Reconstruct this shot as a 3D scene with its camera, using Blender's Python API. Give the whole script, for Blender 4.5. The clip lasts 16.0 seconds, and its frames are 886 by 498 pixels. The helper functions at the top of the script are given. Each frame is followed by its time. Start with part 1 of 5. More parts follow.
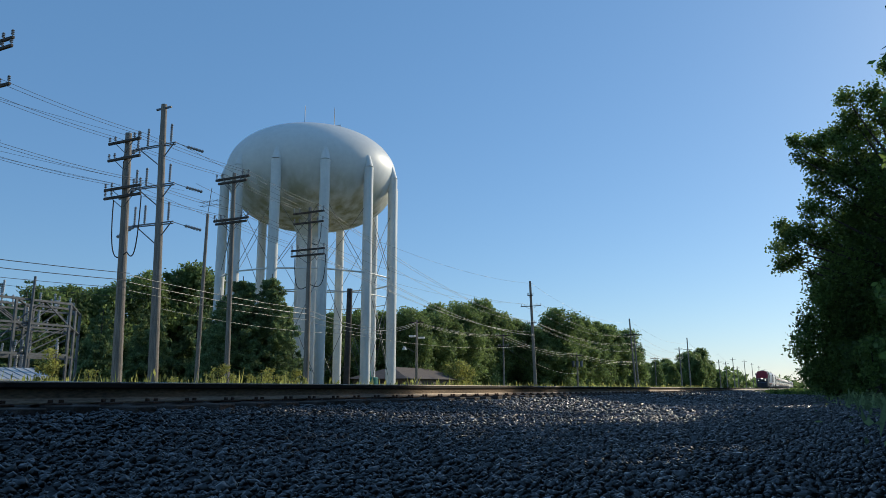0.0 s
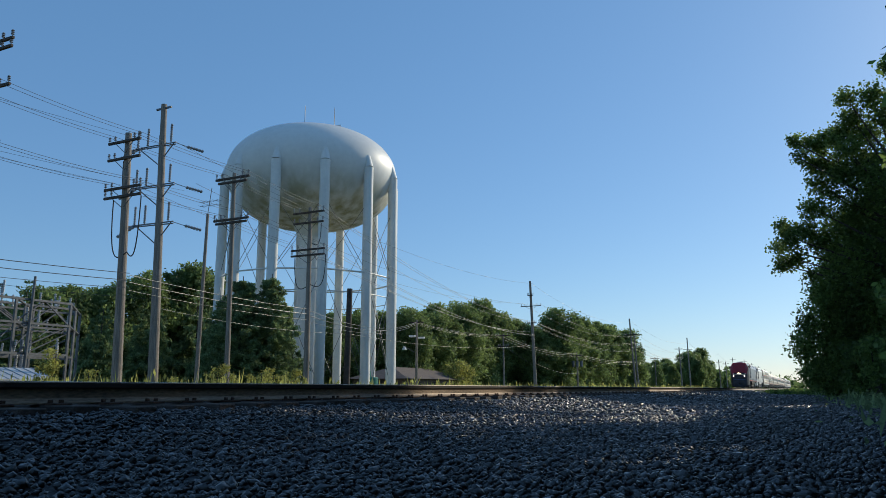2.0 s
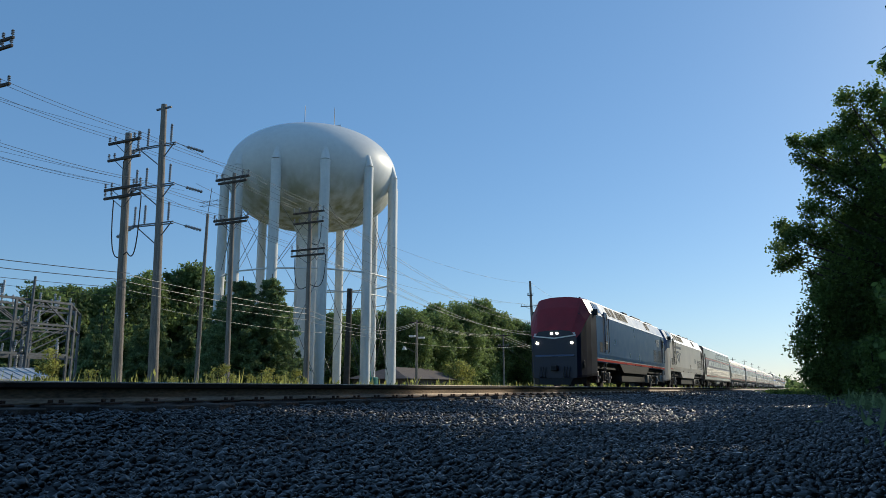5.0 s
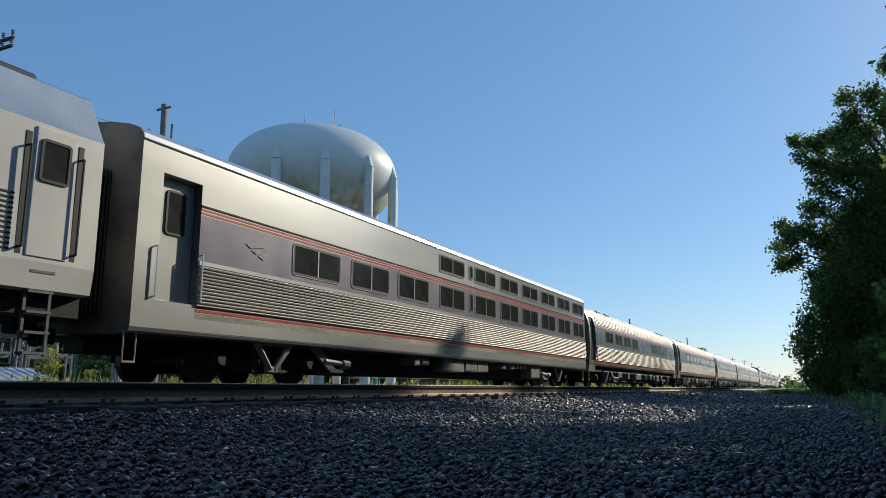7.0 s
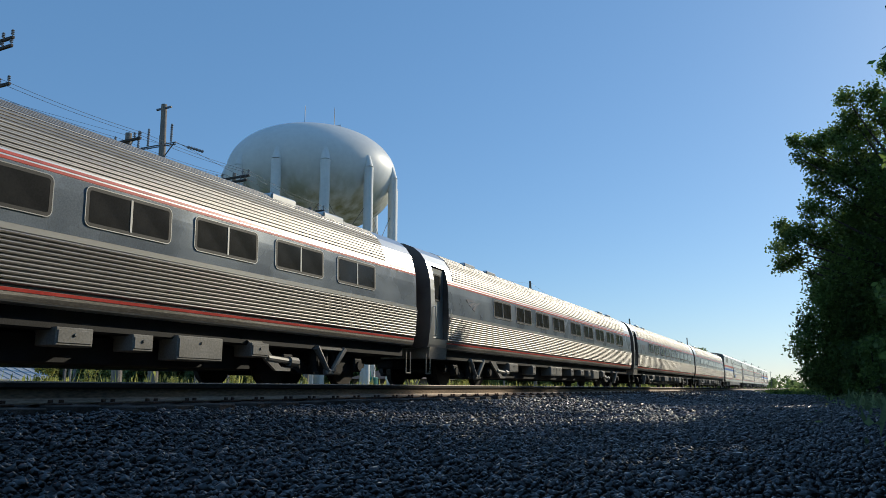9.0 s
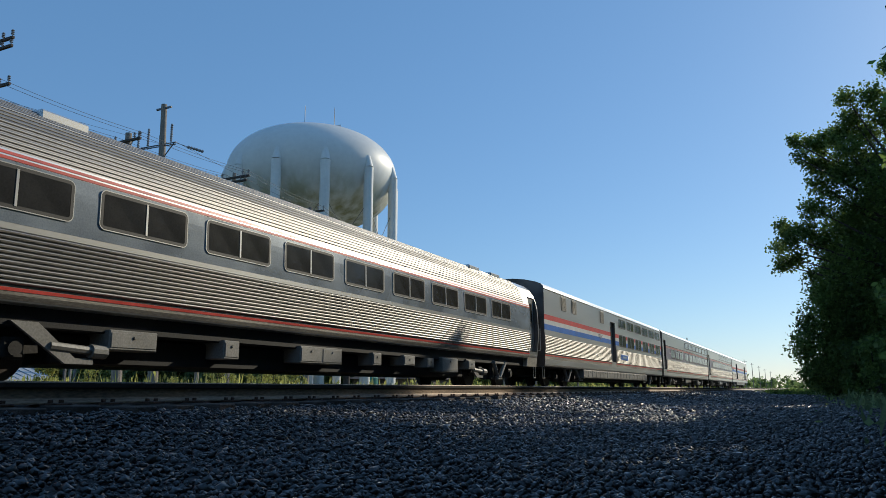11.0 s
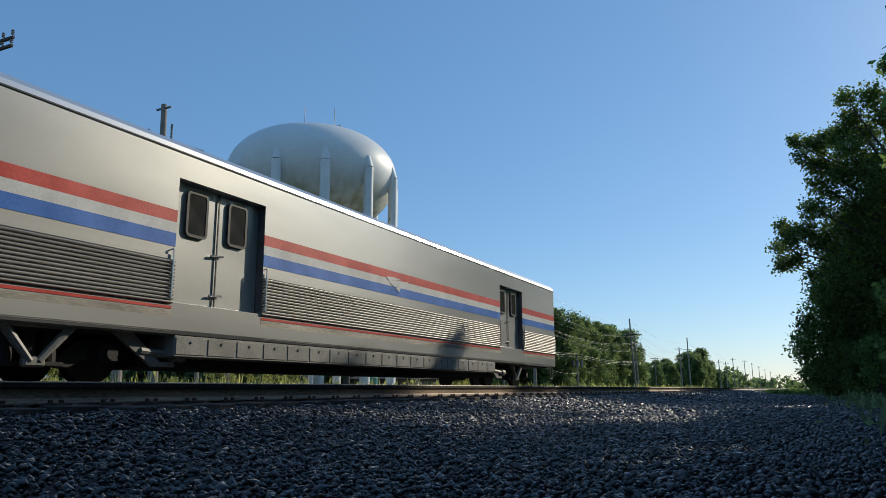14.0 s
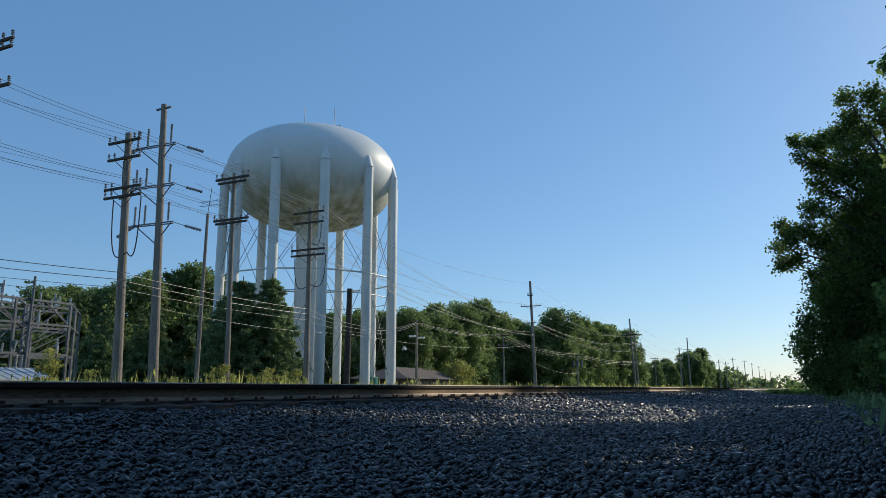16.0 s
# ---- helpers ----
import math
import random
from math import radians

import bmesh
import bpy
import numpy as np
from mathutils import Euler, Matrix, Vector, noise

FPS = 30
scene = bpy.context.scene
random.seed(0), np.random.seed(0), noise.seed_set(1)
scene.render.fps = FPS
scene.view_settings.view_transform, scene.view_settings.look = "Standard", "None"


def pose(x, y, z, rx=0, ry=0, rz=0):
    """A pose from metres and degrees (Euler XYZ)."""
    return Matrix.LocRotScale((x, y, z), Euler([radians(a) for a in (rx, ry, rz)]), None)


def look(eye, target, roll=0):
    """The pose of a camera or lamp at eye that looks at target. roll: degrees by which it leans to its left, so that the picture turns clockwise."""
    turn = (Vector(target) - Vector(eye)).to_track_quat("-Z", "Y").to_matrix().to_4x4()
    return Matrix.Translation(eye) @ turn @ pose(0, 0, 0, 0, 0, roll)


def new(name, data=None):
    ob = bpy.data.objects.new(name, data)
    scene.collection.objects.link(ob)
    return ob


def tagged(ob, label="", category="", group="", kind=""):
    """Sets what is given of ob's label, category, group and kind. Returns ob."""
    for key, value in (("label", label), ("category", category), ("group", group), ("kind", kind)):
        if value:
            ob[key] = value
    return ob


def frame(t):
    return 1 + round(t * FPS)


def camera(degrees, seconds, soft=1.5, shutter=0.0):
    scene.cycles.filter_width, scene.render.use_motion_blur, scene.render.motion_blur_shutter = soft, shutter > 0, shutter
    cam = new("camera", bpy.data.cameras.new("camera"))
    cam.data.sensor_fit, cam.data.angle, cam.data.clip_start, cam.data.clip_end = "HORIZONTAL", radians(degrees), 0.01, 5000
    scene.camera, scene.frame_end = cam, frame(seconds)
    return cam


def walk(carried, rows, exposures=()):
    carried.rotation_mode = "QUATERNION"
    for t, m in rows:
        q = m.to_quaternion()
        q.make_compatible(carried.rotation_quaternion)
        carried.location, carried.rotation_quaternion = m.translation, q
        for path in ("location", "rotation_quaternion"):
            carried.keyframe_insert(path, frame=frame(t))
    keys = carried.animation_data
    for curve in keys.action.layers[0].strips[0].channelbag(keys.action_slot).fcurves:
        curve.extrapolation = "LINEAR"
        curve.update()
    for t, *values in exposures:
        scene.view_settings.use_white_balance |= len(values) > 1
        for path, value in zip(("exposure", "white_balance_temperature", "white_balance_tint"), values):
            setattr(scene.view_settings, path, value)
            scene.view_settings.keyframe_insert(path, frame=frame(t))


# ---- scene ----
# ---------------------------------------------------------------- camera
# The track runs along +Y; rail tops lie at z = 0; the camera stands still beside it.
EYE = (0.0, 0.0, -0.06)
cam = camera(62.17, 16.0, soft=0.85)
CAM_POSE = pose(EYE[0], EYE[1], EYE[2], 100.758, 0, 26.126)
walk(cam, [(0.0, CAM_POSE), (16.0, CAM_POSE)], [(0.0, 0.0, 6130, 5), (16.0, 0.0, 6130, 5)])

# ---------------------------------------------------------------- light
SUN_AZ = 24.0      # degrees from +Y towards +X
SUN_EL = 26.0
world = bpy.data.worlds.new("sky")
scene.world = world
world.use_nodes = True
wn = world.node_tree.nodes
sky = wn.new("ShaderNodeTexSky")
sky.sky_type = "NISHITA"
sky.sun_disc = False
sky.sun_elevation = radians(SUN_EL)
sky.sun_rotation = radians(SUN_AZ)
sky.air_density = 1.0
sky.dust_density = 0.3
sky.ozone_density = 3.0
wn["Background"].inputs["Strength"].default_value = 0.122
haze = wn.new("ShaderNodeMix")     # thin even haze over the clear sky
haze.data_type = "RGBA"
haze.inputs[0].default_value = 0.42
haze.inputs[7].default_value = (1.1, 2.65, 5.2, 1)
world.node_tree.links.new(sky.outputs[0], haze.inputs[6])
world.node_tree.links.new(haze.outputs[2], wn["Background"].inputs["Color"])
sun = new("sun", bpy.data.lights.new("sun", "SUN"))
sun.data.energy = 3.4
sun.data.angle = radians(0.6)
sun.data.color = (1.0, 0.86, 0.66)
sdir = Vector((math.sin(radians(SUN_AZ)) * math.cos(radians(SUN_EL)), math.cos(radians(SUN_AZ)) * math.cos(radians(SUN_EL)), math.sin(radians(SUN_EL))))
sun.matrix_world = look(sdir * 100, (0, 0, 0))


# ---------------------------------------------------------------- materials
def mat(name, color, rough=0.6, metal=0.0, var=0.15, scale=3.0, bump=0.0, bscale=40.0, color2=None, stretch=(1, 1, 1), spec=0.5, trans=0.0, island=0.0, obrand=0.0, fine=0.5):
    """A principled surface with broad and fine variation of colour, roughness and relief."""
    m = bpy.data.materials.new(name)
    m.use_nodes = True
    nt = m.node_tree
    n, l = nt.nodes, nt.links
    p = n["Principled BSDF"]
    tc = n.new("ShaderNodeTexCoord")
    mp = n.new("ShaderNodeMapping")
    mp.inputs["Scale"].default_value = stretch
    l.new(tc.outputs["Object"], mp.inputs["Vector"])
    big = n.new("ShaderNodeTexNoise")
    big.inputs["Scale"].default_value = scale
    big.inputs["Detail"].default_value = 4
    l.new(mp.outputs[0], big.inputs["Vector"])
    small = n.new("ShaderNodeTexNoise")
    small.inputs["Scale"].default_value = bscale
    small.inputs["Detail"].default_value = 3
    l.new(mp.outputs[0], small.inputs["Vector"])
    mixn = n.new("ShaderNodeMix")
    mixn.inputs[0].default_value = fine
    l.new(big.outputs["Fac"], mixn.inputs[2])
    l.new(small.outputs["Fac"], mixn.inputs[3])
    ramp = n.new("ShaderNodeValToRGB")
    c2 = color2 or tuple(max(0, c * (1 - 2.2 * var)) for c in color)
    ramp.color_ramp.elements[0].position, ramp.color_ramp.elements[1].position = 0.36, 0.62
    ramp.color_ramp.elements[0].color = (*c2, 1)
    ramp.color_ramp.elements[1].color = (*[min(1, c * (1 + var)) for c in color], 1)
    l.new(mixn.outputs[0], ramp.inputs[0])
    last = ramp.outputs[0]
    if island or obrand:
        src = n.new("ShaderNodeNewGeometry").outputs["Random Per Island"] if island else n.new("ShaderNodeObjectInfo").outputs["Random"]
        hsv = n.new("ShaderNodeHueSaturation")
        mr = n.new("ShaderNodeMapRange")
        amt = island or obrand
        mr.inputs[3].default_value, mr.inputs[4].default_value = 1 - amt, 1 + amt
        l.new(src, mr.inputs[0])
        l.new(mr.outputs[0], hsv.inputs["Value"])
        l.new(last, hsv.inputs["Color"])
        last = hsv.outputs[0]
    l.new(last, p.inputs["Base Color"])
    p.inputs["Metallic"].default_value = metal
    p.inputs["Specular IOR Level"].default_value = spec
    rr = n.new("ShaderNodeMapRange")
    rr.inputs[3].default_value, rr.inputs[4].default_value = max(0.02, rough - 0.12), min(1, rough + 0.12)
    l.new(big.outputs["Fac"], rr.inputs[0])
    l.new(rr.outputs[0], p.inputs["Roughness"])
    if bump:
        b = n.new("ShaderNodeBump")
        b.inputs["Strength"].default_value = bump
        b.inputs["Distance"].default_value = 0.02
        l.new(small.outputs["Fac"], b.inputs["Height"])
        l.new(b.outputs[0], p.inputs["Normal"])
    if trans:
        t = n.new("ShaderNodeBsdfTranslucent")
        l.new(last, t.inputs["Color"])
        ms = n.new("ShaderNodeMixShader")
        ms.inputs[0].default_value = trans
        l.new(p.outputs[0], ms.inputs[1])
        l.new(t.outputs[0], ms.inputs[2])
        l.new(ms.outputs[0], n["Material Output"].inputs["Surface"])
    return m


def glow(name, color, strength):
    m = bpy.data.materials.new(name)
    m.use_nodes = True
    p = m.node_tree.nodes["Principled BSDF"]
    p.inputs["Base Color"].default_value = (*color, 1)
    p.inputs["Emission Color"].default_value = (*color, 1)
    p.inputs["Emission Strength"].default_value = strength
    return m


M = {}
M["steel"] = mat("stainless_steel", (0.37, 0.355, 0.335), 0.5, 0.88, 0.10, 0.6, 0.0, 30, stretch=(1, 0.3, 2))
M["steel_smooth"] = mat("brushed_steel", (0.68, 0.675, 0.66), 0.31, 0.72, 0.06, 0.4, 0.0, 50, stretch=(1, 0.2, 1), fine=0.12)
# Dark car ends; on door reveals this colour stands in for shade.
M["end_dark"] = mat("dark_end_and_shaded_reveal_steel", (0.15, 0.128, 0.11), 0.55, 0.1, 0.25, 1.2, 0.0, 30, fine=0.1)
M["steel_dirty"] = mat("road_grimed_steel", (0.43, 0.395, 0.345), 0.5, 0.4, 0.2, 1.2, 0.1, 30, stretch=(1, 0.4, 2))
M["band_blue"] = mat("blue_band_paint", (0.25, 0.29, 0.335), 0.28, 0.25, 0.12, 1.0)
M["band_violet"] = mat("faded_violet_blue_band_paint", (0.29, 0.255, 0.32), 0.36, 0.15, 0.10, 1.0)
M["red"] = mat("red_stripe_paint", (0.66, 0.065, 0.05), 0.4, 0, 0.12, 2)
M["blue"] = mat("blue_stripe_paint", (0.04, 0.18, 0.62), 0.4, 0, 0.12, 2)
M["white"] = mat("white_paint", (0.75, 0.74, 0.72), 0.4, 0, 0.08, 2)
M["dark_red"] = mat("dark_red_nose_paint", (0.30, 0.012, 0.016), 0.35, 0, 0.12, 2)
M["navy"] = mat("navy_blue_paint", (0.024, 0.075, 0.19), 0.32, 0.0, 0.05, 1.5)
M["nose_navy"] = mat("dark_navy_nose_paint", (0.008, 0.014, 0.035), 0.4, 0, 0.15, 1.5)
M["loco_blue"] = mat("loco_blue_paint", (0.014, 0.085, 0.22), 0.32, 0.0, 0.03, 1.5)
M["loco_grey"] = mat("loco_silver_grey_paint", (0.76, 0.735, 0.69), 0.40, 0.12, 0.05, 0.5, fine=0.15)
M["loco_grey_top"] = mat("loco_upper_silver_paint", (0.62, 0.62, 0.62), 0.32, 0.6, 0.08, 0.8)
M["letters"] = mat("dark_lettering_film", (0.13, 0.15, 0.19), 0.4, 0, 0.1, 3)
M["black"] = mat("black_underframe", (0.018, 0.018, 0.02), 0.7, 0.1, 0.3, 4, 0.1, 40)
M["faint"] = mat("weathered_emblem_film", (0.34, 0.33, 0.36), 0.4, 0.2, 0.2, 4)
M["rubber"] = mat("rubber_gasket", (0.015, 0.015, 0.016), 0.55, 0, 0.2, 6)
M["glass"] = mat("dark_coach_glass", (0.045, 0.044, 0.043), 0.14, 0.0, 0.1, 2, spec=0.6)
M["roof_dark"] = mat("dark_roof_paint", (0.06, 0.07, 0.085), 0.6, 0, 0.2, 2)
M["truck"] = mat("grimy_truck_steel", (0.03, 0.027, 0.025), 0.65, 0.3, 0.3, 4, 0.15, 30)
M["box"] = mat("grey_equipment_box_paint", (0.27, 0.26, 0.24), 0.55, 0.1, 0.15, 2, 0.02, 30)
M["wheel"] = mat("worn_wheel_steel", (0.06, 0.05, 0.045), 0.5, 0.5, 0.2, 6)
M["lamp"] = glow("headlamp_glow", (1.0, 0.72, 0.40), 26.0)
M["rail"] = mat("rusty_rail_side", (0.33, 0.235, 0.16), 0.6, 0.2, 0.25, 3, 0.2, 60, stretch=(1, 0.25, 1))
M["railtop"] = mat("polished_rail_head", (0.45, 0.42, 0.38), 0.25, 1.0, 0.1, 5)
# Near-black rail head: the shadow of its overhang put into the colour.
M["railhead"] = mat("shaded_rail_head_side", (0.025, 0.019, 0.015), 0.7, 0.0, 0.25, 4, 0.1, 60, stretch=(1, 0.25, 1))
M["tie"] = mat("weathered_tie_wood", (0.10, 0.075, 0.06), 0.85, 0, 0.3, 4, 0.5, 60, stretch=(1, 6, 6), obrand=0.25)
M["plate"] = mat("rusted_plate", (0.12, 0.065, 0.04), 0.75, 0.3, 0.3, 8, 0.2, 60)
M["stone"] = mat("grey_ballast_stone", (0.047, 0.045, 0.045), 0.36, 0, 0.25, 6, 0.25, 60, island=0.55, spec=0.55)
M["tank"] = mat("white_tank_paint", (0.72, 0.72, 0.69), 0.5, 0.0, 0.06, 0.15, 0.02, 3, fine=0.3)
M["wood"] = mat("weathered_pole_wood", (0.27, 0.235, 0.20), 0.85, 0, 0.25, 2, 0.4, 30, stretch=(8, 8, 0.6))
M["wood_dark"] = mat("creosoted_crossarm_wood", (0.075, 0.06, 0.05), 0.85, 0, 0.3, 3, 0.3, 30)
M["ceramic"] = mat("grey_porcelain", (0.25, 0.26, 0.28), 0.3, 0, 0.15, 6)
M["pale_ceramic"] = mat("pale_grey_porcelain", (0.42, 0.43, 0.44), 0.3, 0, 0.15, 6)
M["wire"] = mat("weathered_cable", (0.10, 0.10, 0.105), 0.5, 0.6, 0.1, 3)
M["wire_al"] = mat("aluminium_cable", (0.30, 0.29, 0.26), 0.45, 0.6, 0.1, 3)
M["galv"] = mat("galvanised_steel", (0.15, 0.155, 0.165), 0.5, 0.5, 0.15, 4)
M["leaf"] = mat("broad_leaves", (0.155, 0.225, 0.058), 0.5, 0, 0.2, 0.5, island=0.4, trans=0.68, color2=(0.075, 0.12, 0.032), fine=0.2)
M["leaf_far"] = mat("far_leaves", (0.235, 0.30, 0.10), 0.6, 0, 0.2, 0.12, island=0.4, trans=0.58, color2=(0.12, 0.175, 0.058), fine=0.15)
M["needle"] = mat("pine_needles", (0.23, 0.30, 0.13), 0.6, 0, 0.25, 0.4, island=0.4, trans=0.55, color2=(0.10, 0.15, 0.06), fine=0.2)
M["weed"] = mat("flowering_weeds", (0.42, 0.39, 0.11), 0.7, 0, 0.25, 0.3, island=0.4, trans=0.55, color2=(0.26, 0.29, 0.08), fine=0.2)
M["bark"] = mat("grey_bark", (0.09, 0.075, 0.06), 0.9, 0, 0.3, 3, 0.5, 20, stretch=(3, 3, 0.5))
M["shingle"] = mat("brown_roof_shingles", (0.13, 0.10, 0.085), 0.85, 0, 0.2, 2, 0.2, 20)
M["metal_roof"] = mat("pale_ribbed_metal_roof", (0.50, 0.50, 0.50), 0.4, 0.3, 0.1, 2)
M["teal"] = mat("teal_valve_paint", (0.03, 0.22, 0.18), 0.5, 0, 0.15, 4)


# ---------------------------------------------------------------- mesh helpers
def box(bm, x0, x1, y0, y1, z0, z1, bevel=0.0):
    r = bmesh.ops.create_cube(bm, size=1.0, matrix=Matrix.Translation(((x0 + x1) / 2, (y0 + y1) / 2, (z0 + z1) / 2)) @ Matrix.Diagonal((abs(x1 - x0), abs(y1 - y0), abs(z1 - z0), 1)))
    if bevel:
        es = list({e for v in r["verts"] for e in v.link_edges})
        bmesh.ops.bevel(bm, geom=es, offset=bevel, segments=1, affect="EDGES")


def rod(bm, a, b, r0, r1=None, n=8):
    a, b = Vector(a), Vector(b)
    d = b - a
    m = Matrix.Translation((a + b) / 2) @ d.to_track_quat("Z", "Y").to_matrix().to_4x4()
    bmesh.ops.create_cone(bm, cap_ends=True, segments=n, radius1=r0, radius2=r0 if r1 is None else r1, depth=d.length, matrix=m)


def prism(bm, prof, y0, y1):
    """A closed prism of the profile (x, z) between y0 and y1."""
    va = [bm.verts.new((x, y0, z)) for x, z in prof]
    vb = [bm.verts.new((x, y1, z)) for x, z in prof]
    n = len(prof)
    for i in range(n):
        bm.faces.new((va[i], va[(i + 1) % n], vb[(i + 1) % n], vb[i]))
    bm.faces.new(va[::-1])
    bm.faces.new(vb)


def slab(bm, prof, x0, x1):
    """A closed prism of the profile (y, z) between x0 and x1."""
    va = [bm.verts.new((x0, y, z)) for y, z in prof]
    vb = [bm.verts.new((x1, y, z)) for y, z in prof]
    n = len(prof)
    for i in range(n):
        bm.faces.new((va[i], va[(i + 1) % n], vb[(i + 1) % n], vb[i]))
    bm.faces.new(va[::-1])
    bm.faces.new(vb)


def loft(bm, rings, caps=True):
    vs = [[bm.verts.new(p) for p in r] for r in rings]
    n = len(rings[0])
    for a, b in zip(vs, vs[1:]):
        for i in range(n):
            bm.faces.new((a[i], a[(i + 1) % n], b[(i + 1) % n], b[i]))
    if caps:
        bm.faces.new(vs[0][::-1])
        bm.faces.new(vs[-1])


def mesh_of(name, bm, material, smooth=False):
    bmesh.ops.recalc_face_normals(bm, faces=bm.faces)
    me = bpy.data.meshes.new(name)
    bm.to_mesh(me)
    bm.free()
    for m in (material if isinstance(material, (list, tuple)) else [material]):
        me.materials.append(m)
    if smooth:
        me.shade_smooth()
    return me


def part(name, bm, material, parent=None, label="", smooth=False):
    me = bm if isinstance(bm, bpy.types.Mesh) else mesh_of(name, bm, material, smooth)
    ob = new(name, me)
    if parent is not None:
        ob.parent = parent
    if label:
        tagged(ob, label)
    return ob


def thing(name, label, category, at=(0, 0, 0), group="", kind=""):
    ob = new(name)
    ob.empty_display_size = 0.3
    ob.location = at
    return tagged(ob, label, category, group, kind)


def raw_mesh(name, verts, faces, material, quads=True):
    """A mesh straight from numpy arrays."""
    me = bpy.data.meshes.new(name)
    k = faces.shape[1]
    me.vertices.add(len(verts))
    me.vertices.foreach_set("co", verts.astype(np.float32).ravel())
    me.loops.add(faces.size)
    me.loops.foreach_set("vertex_index", faces.astype(np.int32).ravel())
    me.polygons.add(len(faces))
    me.polygons.foreach_set("loop_start", np.arange(0, faces.size, k, dtype=np.int32))
    me.update(calc_edges=True)
    me.materials.append(material)
    return me


# ---------------------------------------------------------------- ground
GX = [-3000, -1500, -600, -300, -150, -90, -60, -45, -35, -28, -22, -18, -15.5, -14.2, -13.2, -12.6, -12, -11.6, -9.7, -9.2, -8.6, -8.0, -7.6, -7.2, -5.75, -5.55, -5.3, -4.9, -4.5, -4.0, -3.4, -2.8, -2, -1, 0, 1, 2, 3, 4.5, 7, 12, 25, 60, 150, 400, 1000, 3000]
GZ = {-3000: -1.2, -28: -1.1, -18: -1.05, -15.5: -0.95, -14.2: -0.7, -13.2: -0.36, -12.6: -0.26, -9.2: -0.26, -8.6: -0.29, -8.0: -0.285, -5.55: -0.285, -5.3: -0.275, -4.9: -0.30, -4.5: -0.36, -4.0: -0.42, -3.4: -0.48, -2.8: -0.52, -2: -0.55, 0: -0.57, 2: -0.56, 4.5: -0.4, 7: -0.2, 12: -0.2, 3000: -0.6}
GKX, GKZ = np.array(sorted(GZ)), np.array([GZ[k] for k in sorted(GZ)])


def ground_z(x, y):
    """Height of the ground: the ballast shoulder, the service strip and the verges."""
    return np.interp(x, GKX, GKZ)


def build_ground():
    ys = [-3000, -800, -200, -80, -40, -20] + [-10 + 0.7 * i for i in range(60)] + [33, 36, 40, 45, 52, 60, 75, 100, 140, 200, 300, 450, 700, 1100, 1800, 3000]
    xs = GX
    X, Y = np.meshgrid(xs, ys)
    Z = ground_z(X, Y)
    near = (X > -5.2) & (X < 4) & (Y > -10) & (Y < 45)
    Z = Z + np.where(near, 0.02 * np.sin(X * 2.1 + 0.6 * Y) * np.cos(Y * 0.9 + X), 0)
    v = np.stack([X.ravel(), Y.ravel(), Z.ravel()], 1)
    nx, ny = len(xs), len(ys)
    i, j = np.meshgrid(np.arange(nx - 1), np.arange(ny - 1))
    a = (j * nx + i).ravel()
    f = np.stack([a, a + 1, a + 1 + nx, a + nx], 1)
    # Gravel darker than the loose stones: shade of the gaps put into its colour.
    m = mat("gap_shaded_gravel_and_grass", (0.024, 0.024, 0.025), 0.9, 0, 0.35, 1.5, 0.9, 22, color2=(0.008, 0.008, 0.009))
    nt = m.node_tree
    n, l = nt.nodes, nt.links
    p = n["Principled BSDF"]
    gravel = p.inputs["Base Color"].links[0].from_socket
    geo = n.new("ShaderNodeNewGeometry")
    sep = n.new("ShaderNodeSeparateXYZ")
    l.new(geo.outputs["Position"], sep.inputs[0])
    off = n.new("ShaderNodeMath")
    off.operation = "ADD"
    off.inputs[1].default_value = 5.8
    l.new(sep.outputs["X"], off.inputs[0])
    ab = n.new("ShaderNodeMath")
    ab.operation = "ABSOLUTE"
    l.new(off.outputs[0], ab.inputs[0])
    nz = n.new("ShaderNodeTexNoise")
    nz.inputs["Scale"].default_value = 0.6
    nz.inputs["Detail"].default_value = 6
    l.new(geo.outputs["Position"], nz.inputs["Vector"])
    ad = n.new("ShaderNodeMath")
    ad.operation = "MULTIPLY_ADD"
    ad.inputs[1].default_value = 3.0
    l.new(nz.outputs["Fac"], ad.inputs[0])
    l.new(ab.outputs[0], ad.inputs[2])
    mr = n.new("ShaderNodeMapRange")
    mr.inputs[1].default_value, mr.inputs[2].default_value = 9.6, 10.6
    far = n.new("ShaderNodeMapRange")
    far.inputs[1].default_value, far.inputs[2].default_value, far.inputs[3].default_value, far.inputs[4].default_value = 45, 110, 0.0, 4.5
    l.new(sep.outputs["Y"], far.inputs[0])
    more = n.new("ShaderNodeMath")
    more.operation = "ADD"
    l.new(far.outputs[0], more.inputs[0])
    l.new(ad.outputs[0], more.inputs[1])
    l.new(more.outputs[0], mr.inputs[0])
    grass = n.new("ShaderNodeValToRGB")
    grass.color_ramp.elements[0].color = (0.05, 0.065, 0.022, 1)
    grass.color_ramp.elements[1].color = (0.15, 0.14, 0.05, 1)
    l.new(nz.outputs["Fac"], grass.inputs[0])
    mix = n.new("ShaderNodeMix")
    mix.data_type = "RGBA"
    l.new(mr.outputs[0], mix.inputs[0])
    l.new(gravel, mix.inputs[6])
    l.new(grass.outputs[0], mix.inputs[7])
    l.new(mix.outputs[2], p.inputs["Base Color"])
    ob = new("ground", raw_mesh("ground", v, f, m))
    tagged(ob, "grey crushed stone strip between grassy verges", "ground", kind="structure")


